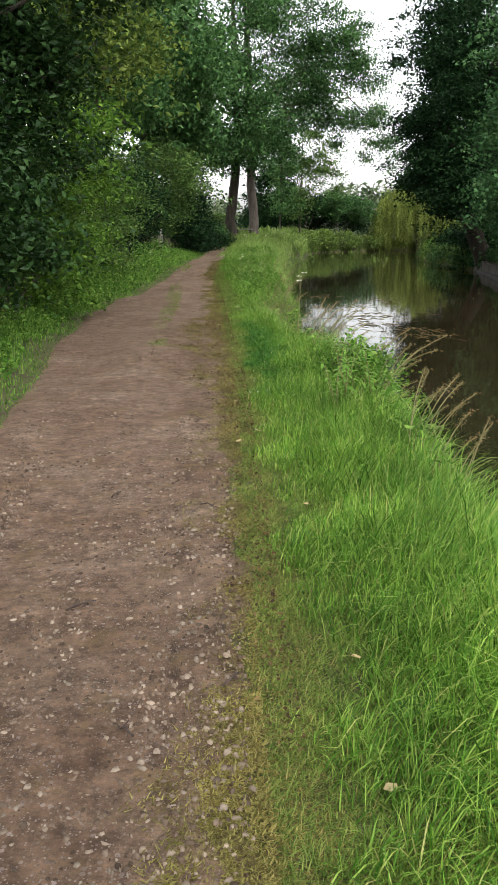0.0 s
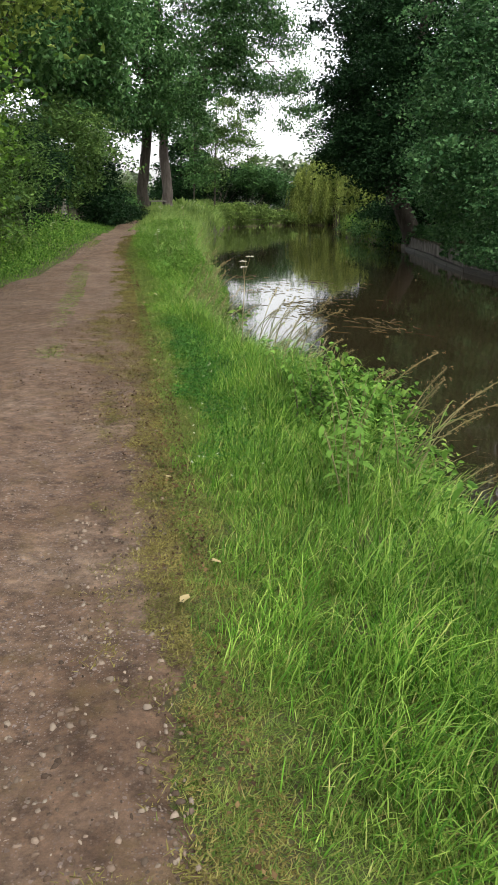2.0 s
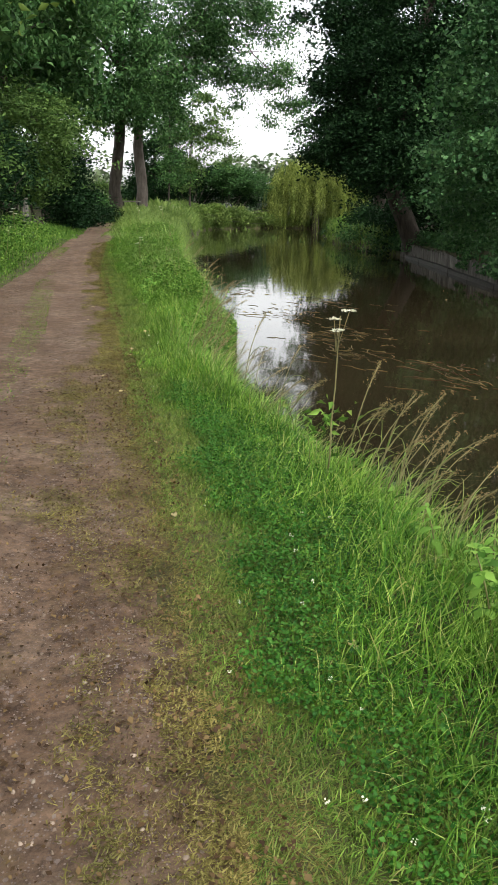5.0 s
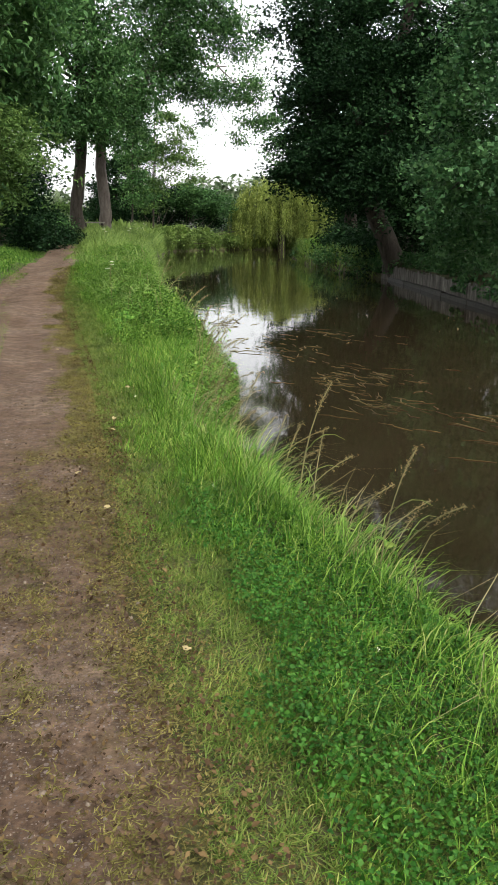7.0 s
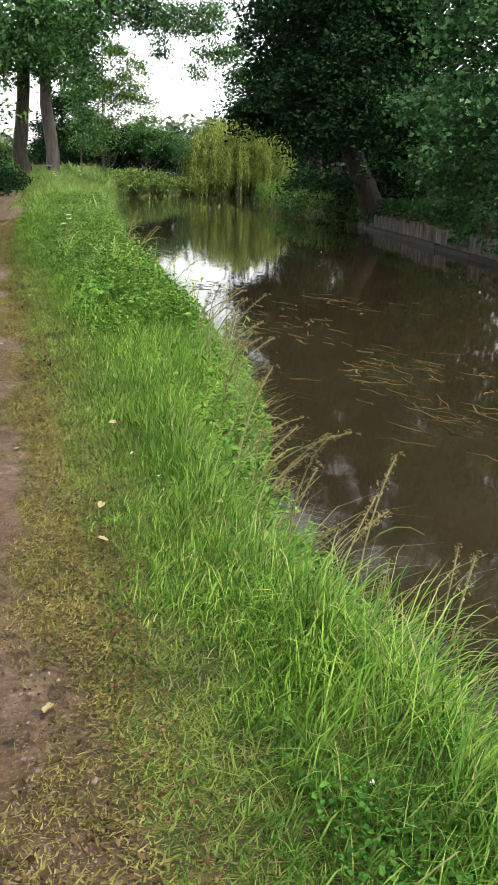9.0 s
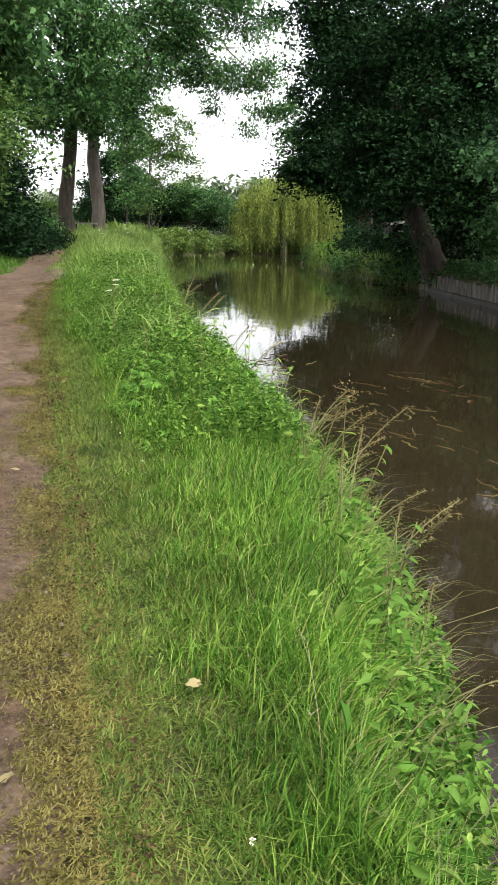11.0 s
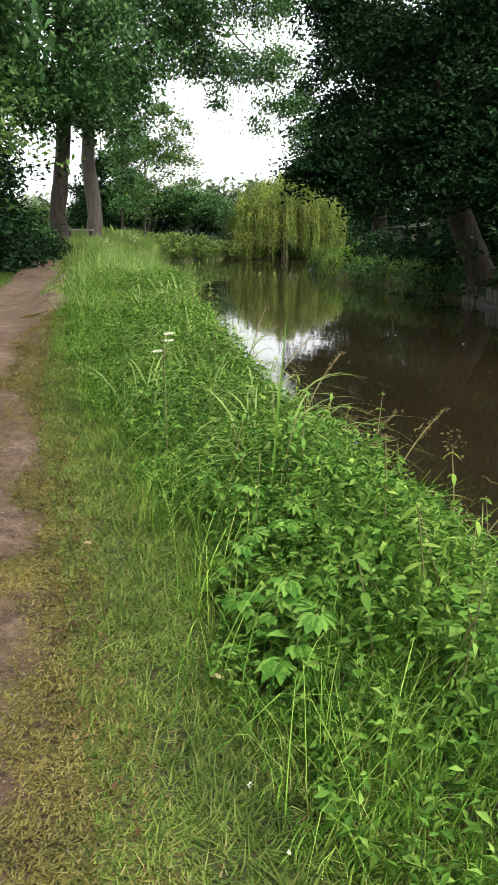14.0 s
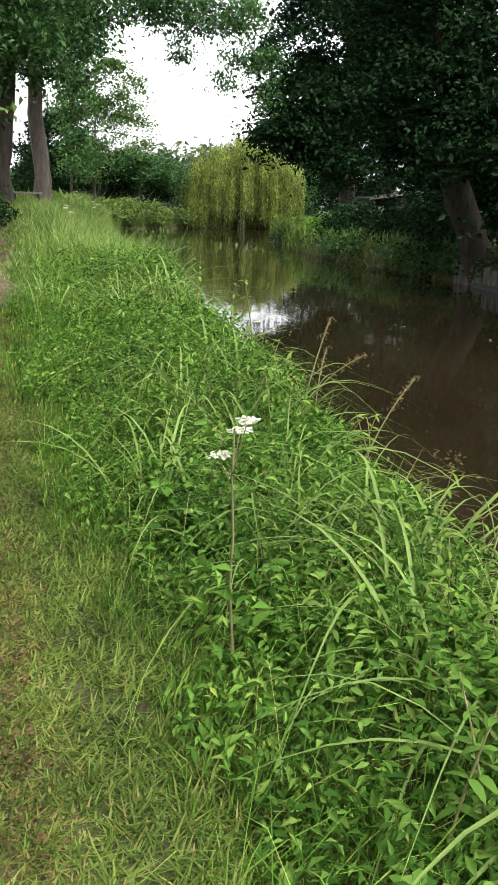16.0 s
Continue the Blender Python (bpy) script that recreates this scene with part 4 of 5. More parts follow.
    keep = patchy(x, y, 0.7, 2.5) + 0.5 * rng.random(len(x)) - 1.6 * np.abs(x - path_x(y) + 0.88 + 0.005 * y) > 0.62
    x, y = x[keep], y[keep]
    v, f = blades(x, y, height(x, y) + 0.02, 0.01 + 0.02 * rng.random(len(x)), 0.006 + 0.004 * rng.random(len(x)), rng, 1.4, (0, 0), 2)
    stuff("path_grass", v, f, M_SHORT, "thin grass growing on the crown of the path")
    # the hedge side
    left = lambda y: along(PATH_L, y)
    x, y = sow(30000, 3.0, 50, lambda y: left(y) - 1.5, lambda y: left(y) + 0.04, rng, 1.2)
    d = left(y) - x
    h = (0.05 + 0.30 * smooth(0.1, 0.9, d)) * (0.5 + 0.7 * rng.random(len(x))) * (0.6 + 0.7 * patchy(x, y, 1, 3))
    v, f = blades(x, y, height(x, y) - 0.01, h, 0.007 + 0.006 * rng.random(len(x)) + 0.0002 * y, rng, 0.5, (0, 0), 2)
    stuff("hedge_grass", v, f, M_HERB, "green grass and weeds under the hedge")
    # rising bank and far bank
    x, y = sow(24000, 31, 62, lambda y: np.interp(y, [31, 38, 44, 52, 62], [-1.35, -1.5, -2.0, -3.0, -4]) + 0.25 * np.sin(y * 1.9), lambda y: water_x(y) + 0.05, rng, 1.2)
    d = x - np.interp(y, [31, 38, 44, 52, 62], [-1.35, -1.5, -2.0, -3.0, -4])
    h = (0.12 + 0.42 * smooth(0.0, 1.0, d)) * (0.5 + 0.7 * rng.random(len(x))) * (0.5 + 0.9 * patchy(x, y, 0.9)) * (1 - 0.35 * smooth(36, 44, y))
    v, f = blades(x, y, height(x, y) - 0.02, h, 0.012 + 0.012 * rng.random(len(x)), rng, 0.6, (0, 0), 2)
    stuff("bank_grass", v, f, M_FARGRASS, "rough pale green grass on the rising towpath bank")
    x, y = sow(11000, 58, 92, lambda y: np.interp(y, [58, 92], [-4, -8]), lambda y: water_x(y) + 0.1, rng, 1.0)
    h = (0.3 + 0.45 * rng.random(len(x))) * (0.5 + 0.8 * patchy(x, y, 0.5))
    v, f = blades(x, y, height(x, y) - 0.02, h, 0.03 + 0.02 * rng.random(len(x)), rng, 0.5)
    stuff("far_grass", v, f, M_FARGRASS, "rough pale green grass on the far towpath bank")
    n = 16000
    s = rng.random(n)
    ex, ey = np.interp(s, [0, 0.3, 0.6, 0.8, 1], [4.4, 6, 9.5, 13.5, 24]), np.interp(s, [0, 0.3, 0.6, 0.8, 1], [84, 91.5, 97, 100.8, 103.3])
    x, y = ex - rng.random(n) * 2.4 * (s < 0.9), ey + rng.random(n) * 2.6
    h = (0.5 + 0.7 * rng.random(n)) * (0.55 + 0.6 * patchy(x, y, 0.6))
    v, f = blades(x, y, height(x, y) - 0.03, h, 0.035 + 0.03 * rng.random(n), rng, 0.5, (0, 0), 2)
    stuff("far_herbage", v, f, M_FARGRASS, "tall waterside herbage round the bend of the canal")
    # fringe hanging over the far waterline
    n = 15000
    s = rng.random(n)
    fx, fy = np.array([3.3, 4.5, 6, 9.5, 13, 18, 24, 34]), np.array([70, 86, 91.5, 97, 100.5, 102, 103, 108])
    k = np.linspace(0, 1, len(fx))
    x, y = np.interp(s, k, fx) - 0.5 * rng.random(n), np.interp(s, k, fy) + 0.5 * rng.random(n)
    r = rng.random(n)
    x2 = np.interp(r * 46 + 46, [p[0] for p in RIGHT], [p[1] for p in RIGHT]) + 0.45 * rng.random(n)
    x, y = np.concatenate([x, x2[:2200]]), np.concatenate([y, (r * 46 + 46)[:2200]])
    v, f = blades(x, y, np.maximum(height(x, y), WATER) - 0.02, 0.4 + 0.5 * rng.random(len(x)), 0.035 + 0.03 * rng.random(len(x)), rng, 0.9, (0, -0.3), 2)
    stuff("waterside_fringe", v, f, M_FARGRASS, "grasses hanging over the far waterline")
    # open field beyond
    x, y = -90 + 100 * rng.random(12000), 60 + 140 * rng.random(12000)
    v, f = blades(x, y, height(x, y), 0.5 + 0.5 * rng.random(12000), 0.25 + 0.15 * rng.random(12000), rng, 0.4, (0, 0), 2)
    stuff("field_grass", v, f, M_FARGRASS, "pale field grass beyond the trees")


grass()

# ---- small structures ----
def box_bm(bm, x, y, z, sx, sy, sz, bevel=0.0):
    r = bmesh.ops.create_cube(bm, size=1.0, matrix=Matrix.Translation((x, y, z)) @ Matrix.Diagonal((sx, sy, sz, 1)))
    if bevel:
        es = list({e for v in r["verts"] for e in v.link_edges})
        bmesh.ops.bevel(bm, geom=es, offset=bevel, segments=1, affect="EDGES")


def wooden_post(x, y):
    z = float(height(x, y))
    e = base("post", x, y, z, "short weathered wooden post at the hedge foot", "post")
    bm = bmesh.new()
    box_bm(bm, 0, 0, 0.45, 0.16, 0.16, 1.1, 0.02)
    part("shaft", bm, M_WOOD_GREY, e)
    bm = bmesh.new()
    box_bm(bm, 0.0, -0.085, 0.83, 0.12, 0.012, 0.14, 0.003)
    part("plate", bm, M_WOOD_GREY, e, "pale plate on the post")


def bench(x, y):
    z = float(height(x, y))
    e = base("bench", x, y, z, "low dark timber bench between the two trunks", "bench")
    bm = bmesh.new()
    box_bm(bm, 0, 0, 0.42, 1.1, 0.4, 0.07, 0.01)
    part("seat", bm, M_WOOD_GREY, e)
    for s in (-0.4, 0.4):
        bm = bmesh.new()
        box_bm(bm, s, 0, 0.15, 0.1, 0.34, 0.5, 0.01)
        part("leg", bm, M_WOOD_DARK, e)


def shed(x, y):
    z = float(height(x, y)) - 0.1
    e = base("shed", x, y, z, "dark timber garden shed with pale roof edge", "shed")
    bm = bmesh.new()
    for (px, py, sx, sy) in ((0.1, 1.2, 3.4, 0.08), (1.8, 0, 0.08, 2.4), (-1.6, 0, 0.08, 2.4)):
        box_bm(bm, px, py, 1.0, sx, sy, 2.2, 0.01)
    part("wall", bm, M_WOOD_DARK, e)
    bm = bmesh.new()
    box_bm(bm, -0.95, -1.2, 1.0, 0.42, 0.06, 1.0, 0.01)
    part("door", bm, M_WOOD_GREY, e, "pale grey door panel")
    bm = bmesh.new()
    box_bm(bm, 0.9, -1.2, 1.0, 1.7, 0.06, 2.2, 0.01)
    part("wall", bm, M_WOOD_DARK, e)
    bm = bmesh.new()
    box_bm(bm, 0.1, 0, 0, 4.0, 3.0, 0.08, 0.01)
    bmesh.ops.rotate(bm, verts=bm.verts, cent=(0, 0, 0), matrix=Matrix.Rotation(radians(-8), 3, "Y"))
    bmesh.ops.translate(bm, verts=bm.verts, vec=(0, 0, 2.2))
    part("roof", bm, M_WOOD_DARK, e)
    bm = bmesh.new()
    box_bm(bm, 0.1, -1.52, 0, 4.0, 0.03, 0.14, 0.004)
    bmesh.ops.rotate(bm, verts=bm.verts, cent=(0, 0, 0), matrix=Matrix.Rotation(radians(-8), 3, "Y"))
    bmesh.ops.translate(bm, verts=bm.verts, vec=(0, 0, 2.2))
    part("fascia", bm, M_WOOD_GREY, e, "pale fascia board")


wooden_post(-3.88, 33.5)
bench(-1.05, 54.0)
shed(22.0, 75.5)


def canal_wall():
    """Upright boards along the right bank behind a dark waling beam."""
    rng = random.Random(5)
    e = structure(new("wall_bank"), "grey weathered board piling holding the right bank", "wall")
    shapes = []
    for k in range(5):
        bm = bmesh.new()
        box_bm(bm, 0, 0, 0, 0.05, 0.235, 0.62 + 0.03 * k, 0.008)
        me = bpy.data.meshes.new("board")
        bm.to_mesh(me)
        bm.free()
        me.materials.append(M_BOARD)
        shapes.append(me)
    beam = []
    y = 14.0
    while y < 45.5:
        x = float(along(RIGHT, y))
        d = math.atan2(float(along(RIGHT, y + 0.2)) - x, 0.2)
        ob = new("board", rng.choice(shapes))
        ob.parent = e
        ob.location = (x + 0.03, y, -0.28 + rng.uniform(-0.03, 0.03))
        ob.rotation_euler = (rng.uniform(-0.03, 0.03), rng.uniform(-0.05, 0.03), -d + rng.uniform(-0.03, 0.03))
        beam.append((x - 0.09, y, -0.45))
        y += 0.25
    for p, q in zip(beam[::12], beam[12::12]):
        mid, d = (Vector(p) + Vector(q)) / 2, Vector(q) - Vector(p)
        bm = bmesh.new()
        box_bm(bm, 0, 0, 0, 0.16, d.length - 0.03, 0.17, 0.015)
        ob = part("beam", bm, M_WOOD_DARK, e, "dark wet waling beam at the waterline")
        ob.location = mid + Vector((0, 0, rng.uniform(-0.03, 0.02)))
        ob.rotation_euler = (rng.uniform(-0.01, 0.01), rng.uniform(-0.1, 0.1), -math.atan2(d.x, d.y))


canal_wall()

# ---- plants on the near bank ----
def leaf_blade(name, length, width, lobes, mat, curl=0.25):
    """One broad leaf with a midrib fold, a toothed edge and a curl, its stalk at the origin, pointing along y."""
    n = 8
    s = np.linspace(0, 1, n)
    w = width * 0.5 * np.sin(np.pi * np.clip(s * 0.93 + 0.07, 0, 1)) ** 0.75 * (1 + lobes * np.where(np.arange(n) % 2 == 0, 0.1, -0.1))
    w[-1] = 0.0
    z = -curl * length * s ** 2
    mid = np.stack([np.zeros(n), s * length, z], 1)
    up = 0.18 * w
    l, r = mid + np.stack([-w, np.zeros(n) - 0.1 * w, up], 1), mid + np.stack([w, np.zeros(n) - 0.1 * w, up], 1)
    v = np.concatenate([mid, l, r])
    f = []
    for i in range(n - 1):
        f += [(i, i + 1, n + i), (i + 1, n + i + 1, n + i), (i, 2 * n + i, i + 1), (i + 1, 2 * n + i, 2 * n + i + 1)]
    me = tri_mesh(name, v, np.array(f))
    me.polygons.foreach_set("use_smooth", np.ones(len(f), bool))
    me.materials.append(mat)
    return me


def compound_leaf(name, length, width, count, mat, curl=0.3, stalk=0.35):
    """A leaf of several toothed leaflets spread like a hand on one stalk, pointing along y."""
    parts = [tube(np.array([(0, 0, 0), (0, stalk * length * 0.5, 0.01), (0, stalk * length, 0.012)]), [0.0014, 0.0012, 0.001], 3)]
    n = 6
    s = np.linspace(0, 1, n)
    for k in range(count):
        a = (k - (count - 1) / 2) * (1.05 if count == 3 else 0.62)
        size = 1 - 0.10 * abs(k - (count - 1) / 2)
        w = width * size * 0.5 * np.sin(np.pi * np.clip(s * 0.9 + 0.1, 0, 1)) ** 0.85 * (1 + 0.16 * np.where(np.arange(n) % 2 == 0, -1, 1))
        w[-1] = 0.0
        go = s * length * size
        mid = np.stack([0 * s, go, 0.012 - curl * length * s ** 2], 1)
        l, r = mid + np.stack([-w, -0.1 * w, 0.22 * w], 1), mid + np.stack([w, -0.1 * w, 0.22 * w], 1)
        v = np.concatenate([mid, l, r])
        ca, sa = math.cos(a), math.sin(a)
        v = np.stack([v[:, 0] * ca + v[:, 1] * sa, v[:, 1] * ca - v[:, 0] * sa + stalk * length, v[:, 2]], 1)
        f = []
        for i in range(n - 1):
            f += [(i, i + 1, n + i), (i + 1, n + i + 1, n + i), (i, 2 * n + i, i + 1), (i + 1, 2 * n + i, 2 * n + i + 1)]
        parts.append((v, np.array(f)))
    me = tri_mesh(name, *joined(parts))
    me.materials.append(mat)
    return me


M_LUSH = foliage_mat("lush_broad_leaves", (0.060, 0.165, 0.026), (0.115, 0.255, 0.044), (0.185, 0.340, 0.072), 0.33, 0.5, 3.0, spec=0.06)
M_HERB_PALE = foliage_mat("pale_herb_leaves", (0.10, 0.19, 0.03), (0.16, 0.26, 0.045), (0.23, 0.34, 0.07), 0.3, 0.42, 5.0)
LEAVES_DARK = [leaf_blade("leaf", 0.046 + 0.008 * k, 0.021 + 0.0035 * k, 0.6, M_HERB, 0.2 + 0.1 * k) for k in range(4)]
LEAVES_BROAD = [compound_leaf("leaf", 0.060 + 0.009 * k, 0.038 + 0.006 * k, 3, M_HERB, 0.2 + 0.1 * k) for k in range(3)]
LEAVES_LARGE = [compound_leaf("leaf", 0.072 + 0.010 * k, 0.044 + 0.006 * k, 3 if k == 1 else 5, M_LUSH, 0.2 + 0.1 * k) for k in range(3)]
LEAVES_PALE = [leaf_blade("leaf", 0.065 + 0.012 * k, 0.019 + 0.004 * k, 0.5, M_HERB_PALE, 0.25 + 0.1 * k) for k in range(3)]


def herb(label, tall, pairs, pool, seed, lean=(0.05, 0.0), gap=1.0, group="bank herbs", top=None):
    """An upright leafy herb: a stem and paired leaves, each one a part."""
    rng = random.Random(seed)
    e = base("herb_plant", 0, 0, 0, label, "plant", group)
    st = np.array([(lean[0] * s * s, lean[1] * s * s, tall * s) for s in np.linspace(0, 1, 6)])
    put("stem", tri_mesh("stem", *tube(st, np.linspace(0.005, 0.002, 6), 5)), M_STALK, e)
    for k in range(pairs):
        s = 0.12 + 0.86 * (k + 1) / pairs * gap
        s = min(s, 1.0)
        p = Vector((lean[0] * s * s, lean[1] * s * s, tall * s))
        turn = rng.uniform(0, 6.28)
        for j in range(2 if k < pairs - 1 else 3):
            ob = new("leaf", rng.choice(pool))
            ob.parent = e
            ob.location = p
            sc = (1.15 - 0.5 * s) * rng.uniform(0.8, 1.25)
            ob.scale = (sc, sc, sc)
            ob.rotation_euler = (rng.uniform(-0.35, 0.45), rng.uniform(-0.3, 0.3), turn + j * (3.14 if k < pairs - 1 else 2.1) + rng.uniform(-0.3, 0.3))
    if top:
        q = np.random.default_rng(seed).normal(0, 1, (40, 3)) * [0.03, 0.03, 0.03] + st[-1] + [0, 0, 0.03]
        put("flower_head", tri_mesh("flower_head", *leaves(q, 0.014, np.random.default_rng(seed), 0.8)), top, e)
    return e


def sedge_blade(k, length, reach, width, mat):
    """A long arching folded blade from the origin towards +y."""
    n = 10
    s = np.linspace(0, 1, n)
    y = reach * s ** 1.3
    z = length * (s * 1.45 - 1.25 * s ** 2.1)
    w = width * 0.5 * (1 - s ** 2.5) * (0.6 + 0.4 * np.sin(np.pi * np.minimum(s * 1.4, 1)))
    mid = np.stack([np.zeros(n), y, z], 1)
    v = np.concatenate([mid, mid + np.stack([-w, 0 * w, 0.35 * w], 1), mid + np.stack([w, 0 * w, 0.35 * w], 1)])
    f = []
    for i in range(n - 1):
        f += [(i, i + 1, n + i), (i + 1, n + i + 1, n + i), (i, 2 * n + i, i + 1), (i + 1, 2 * n + i, 2 * n + i + 1)]
    me = tri_mesh("blade", v, np.array(f))
    me.materials.append(mat)
    return me


def reed_blade(length, reach, width, mat):
    """A stiff, nearly straight pointed blade."""
    s = np.linspace(0, 1, 7)
    w = width * 0.5 * (1 - s ** 3)
    mid = np.stack([0 * s, reach * s ** 1.2, length * s], 1)
    v = np.concatenate([mid, mid + np.stack([-w, 0 * w, 0 * w], 1) - [0, 0.002, 0], mid + np.stack([w, 0 * w, 0 * w], 1) - [0, 0.002, 0]])
    f = []
    for i in range(6):
        f += [(i, i + 1, 7 + i), (i + 1, 8 + i, 7 + i), (i, 14 + i, i + 1), (i + 1, 14 + i, 15 + i)]
    me = tri_mesh("blade", v, np.array(f))
    me.materials.append(mat)
    return me


SEDGES = [sedge_blade(k, 0.58 + 0.065 * k, 0.58 + 0.14 * (k % 4), 0.0065 + 0.0032 * (k % 3), M_SEDGE) for k in range(7)]
REEDS = [sedge_blade(k, 1.0 + 0.12 * k, 0.05 + 0.05 * k, 0.011, M_REED) for k in range(4)]


def tuft(name, label, pool, n, seed, spread, group, aim=None, wide=3.14):
    """A tuft of blades, each one a part."""
    rng = random.Random(seed)
    e = base(name, 0, 0, 0, label, "sedge" if name == "sedge_clump" else "reeds", group)
    for k in range(n):
        ob = new("blade", rng.choice(pool))
        ob.parent = e
        ob.location = (rng.gauss(0, spread), rng.gauss(0, spread), 0)
        a = rng.uniform(-wide, wide) + (aim if aim is not None else 0.0)
        ob.rotation_euler = (rng.uniform(-0.15, 0.15), rng.uniform(-0.15, 0.15), a)
        s = rng.uniform(0.7, 1.25)
        ob.scale = (s, s, s)
    return e


def set_down(ob, x, y, turn=0.0, s=1.0, lift=-0.01):
    """Moves a first plant to its place."""
    ob.matrix_basis = Matrix.LocRotScale((x, y, float(height(x, y)) + lift), Euler((0, 0, turn)), (s, s, s))
    return ob


def plant_many(first, places, seed, turn=(0.0, 6.28)):
    """Sets the first plant down and copies of it at the other places (x, y)."""
    rng = random.Random(seed)
    for k, (x, y) in enumerate(places):
        s = rng.uniform(0.8, 1.2)
        m = Matrix.LocRotScale((x, y, float(height(x, y)) - 0.02), Euler((rng.uniform(-0.12, 0.12), rng.uniform(-0.08, 0.2), rng.uniform(*turn))), (s, s, s))
        if k == len(places) - 1:
            first.matrix_basis = m
        else:
            c = copy_thing(first, m)
            c.matrix_basis = m


def bank_places(n, y0, y1, a, b, seed):
    """Places between fractions a and b of the way from the uncut edge to the water."""
    rng = np.random.default_rng(seed)
    y = y0 + (y1 - y0) * rng.random(n)
    t0, t1 = tall_start(y), water_x(y)
    x = t0 + (t1 - t0) * (a + (b - a) * rng.random(n))
    return list(zip(x.tolist(), y.tolist()))


# bramble and nettle patch, herbs by the notch, thick herbage further on
for k in range(4):
    plant_many(herb("leafy green nettle on the bank", 0.38 + 0.06 * k, 6 + k, LEAVES_DARK, 100 + k, (0.06, 0.03 * k - 0.04)), bank_places(11, 6.6, 10.4, 0.5, 1.02, 110 + k) + [(0.74 + 0.08 * j, 6.5 + 0.3 * j + 0.11 * k) for j in range(3)] + bank_places(3, 11.6, 13.6, 0.86, 1.04, 118 + k) + bank_places(10, 15.9, 19.2, 0.8, 1.06, 115 + k), 120 + k)
for k in range(6):
    plant_many(herb("leafy green herb in the bankside tangle", 0.36 + 0.07 * k, 7 + k % 2, LEAVES_DARK if k % 3 else LEAVES_PALE, 130 + k, (0.05, 0.04 - 0.02 * k)), bank_places(11, 20.6, 30, 0.25, 1.02, 140 + k), 150 + k)
for k in range(3):
    plant_many(herb("bramble with three-part leaves at the grass edge", 0.26 + 0.07 * k, 5, LEAVES_BROAD, 160 + k, (0.08, -0.05)), bank_places(18, 20.6, 25.5, 0.22, 0.98, 165 + k) + bank_places(5, 6.4, 9.6, 0.6, 1.0, 168 + k) + bank_places(4, 16.2, 18.8, 0.8, 1.04, 172 + k) + [(0.22 + 0.11 * k, 15.75 - 0.1 * k), (0.34 + 0.08 * k, 15.3 + 0.15 * k)], 170 + k)
for k in range(3):
    rr = random.Random(174 + k)
    plant_many(herb("lush plant with hand-shaped leaves crowding the verge edge", 0.22 + 0.07 * k, 5, LEAVES_LARGE, 176 + k, (0.08, -0.05)), [(-0.40 + 0.07 * j + rr.uniform(-0.08, 0.14), 21.85 + 0.13 * j + rr.uniform(-0.3, 0.7)) for j in range(12)], 178 + k)
for k in range(3):
    plant_many(herb("pale green willowherb catching the light", 0.42 + 0.1 * k, 8, LEAVES_PALE, 180 + k, (0.1, 0.0)), bank_places(11, 19.2, 27, 0.5, 1.0, 185 + k), 190 + k)
for k in range(2):
    plant_many(herb("meadowsweet with cream flower head leaning over water", 0.7 + 0.1 * k, 7, LEAVES_PALE, 195 + k, (0.16, 0.0), top=M_SEED), bank_places(8, 18.5, 25.5, 0.85, 1.05, 197 + k), 199 + k)
for k in range(3):
    plant_many(tuft("sedge_clump", "arching sedge clump with long pale blades", SEDGES, 34, 200 + k, 0.06, "sedge on the bank"), bank_places(7, 24.0, 30.5, 0.12, 0.72, 205 + k) + [((0.22, 24.6), (-0.02, 25.3), (0.1, 24.0))[k], ((0.12, 24.35), (0.2, 25.4), (0.16, 23.6))[k]], 210 + k)
for k in range(2):
    plant_many(tuft("reed_clump", "dark upright reeds standing in the water's edge", REEDS, 16, 220 + k, 0.09, "reeds at the waterline"), [(0.86 + 0.09 * j + 0.05 * k, 29.6 + 1.4 * j + 0.6 * k) for j in range(6)], 225 + k)


def seed_grass(label, tall, reach, seed):
    """A flowering grass: an arching stem, two stem leaves and a loose panicle."""
    rng = np.random.default_rng(seed)
    e = base("seed_grass", 0, 0, 0, label, "grass stem", "flowering grasses over the water")
    s = np.linspace(0, 1, 9)
    st = np.stack([0 * s, reach * s ** 2, tall * (s - 0.14 * s ** 3)], 1)
    stem = put("stem", tri_mesh("stem", *tube(st, np.linspace(0.005, 0.0025, 9), 4)), M_STALK, e)
    k = 90
    i = 0.76 + 0.26 * rng.random(k)
    c = np.stack([np.interp(i, s, st[:, j]) for j in range(3)], 1)
    c[:, 1] += (i > 1) * 0.03
    c += rng.normal(0, 1, (k, 3)) * (0.008 * (1.15 - i) / 0.3 + 0.003)[:, None]
    put("seed_head", tri_mesh("seed_head", *leaves(c, 0.015, rng, 0.3, 0.4)), M_SEED, stem)
    for q in (0.25, 0.5):
        p = np.array([np.interp(q, s, st[:, j]) for j in range(3)])
        a = rng.random() * 6.28
        b = bend(p, p + np.array([math.cos(a) * 0.2, math.sin(a) * 0.2, 0.08]), 5, 0.05, rng)
        put("blade", tri_mesh("blade", *tube(b, np.linspace(0.0035, 0.001, 5), 3)), M_SEDGE, e)
    return e


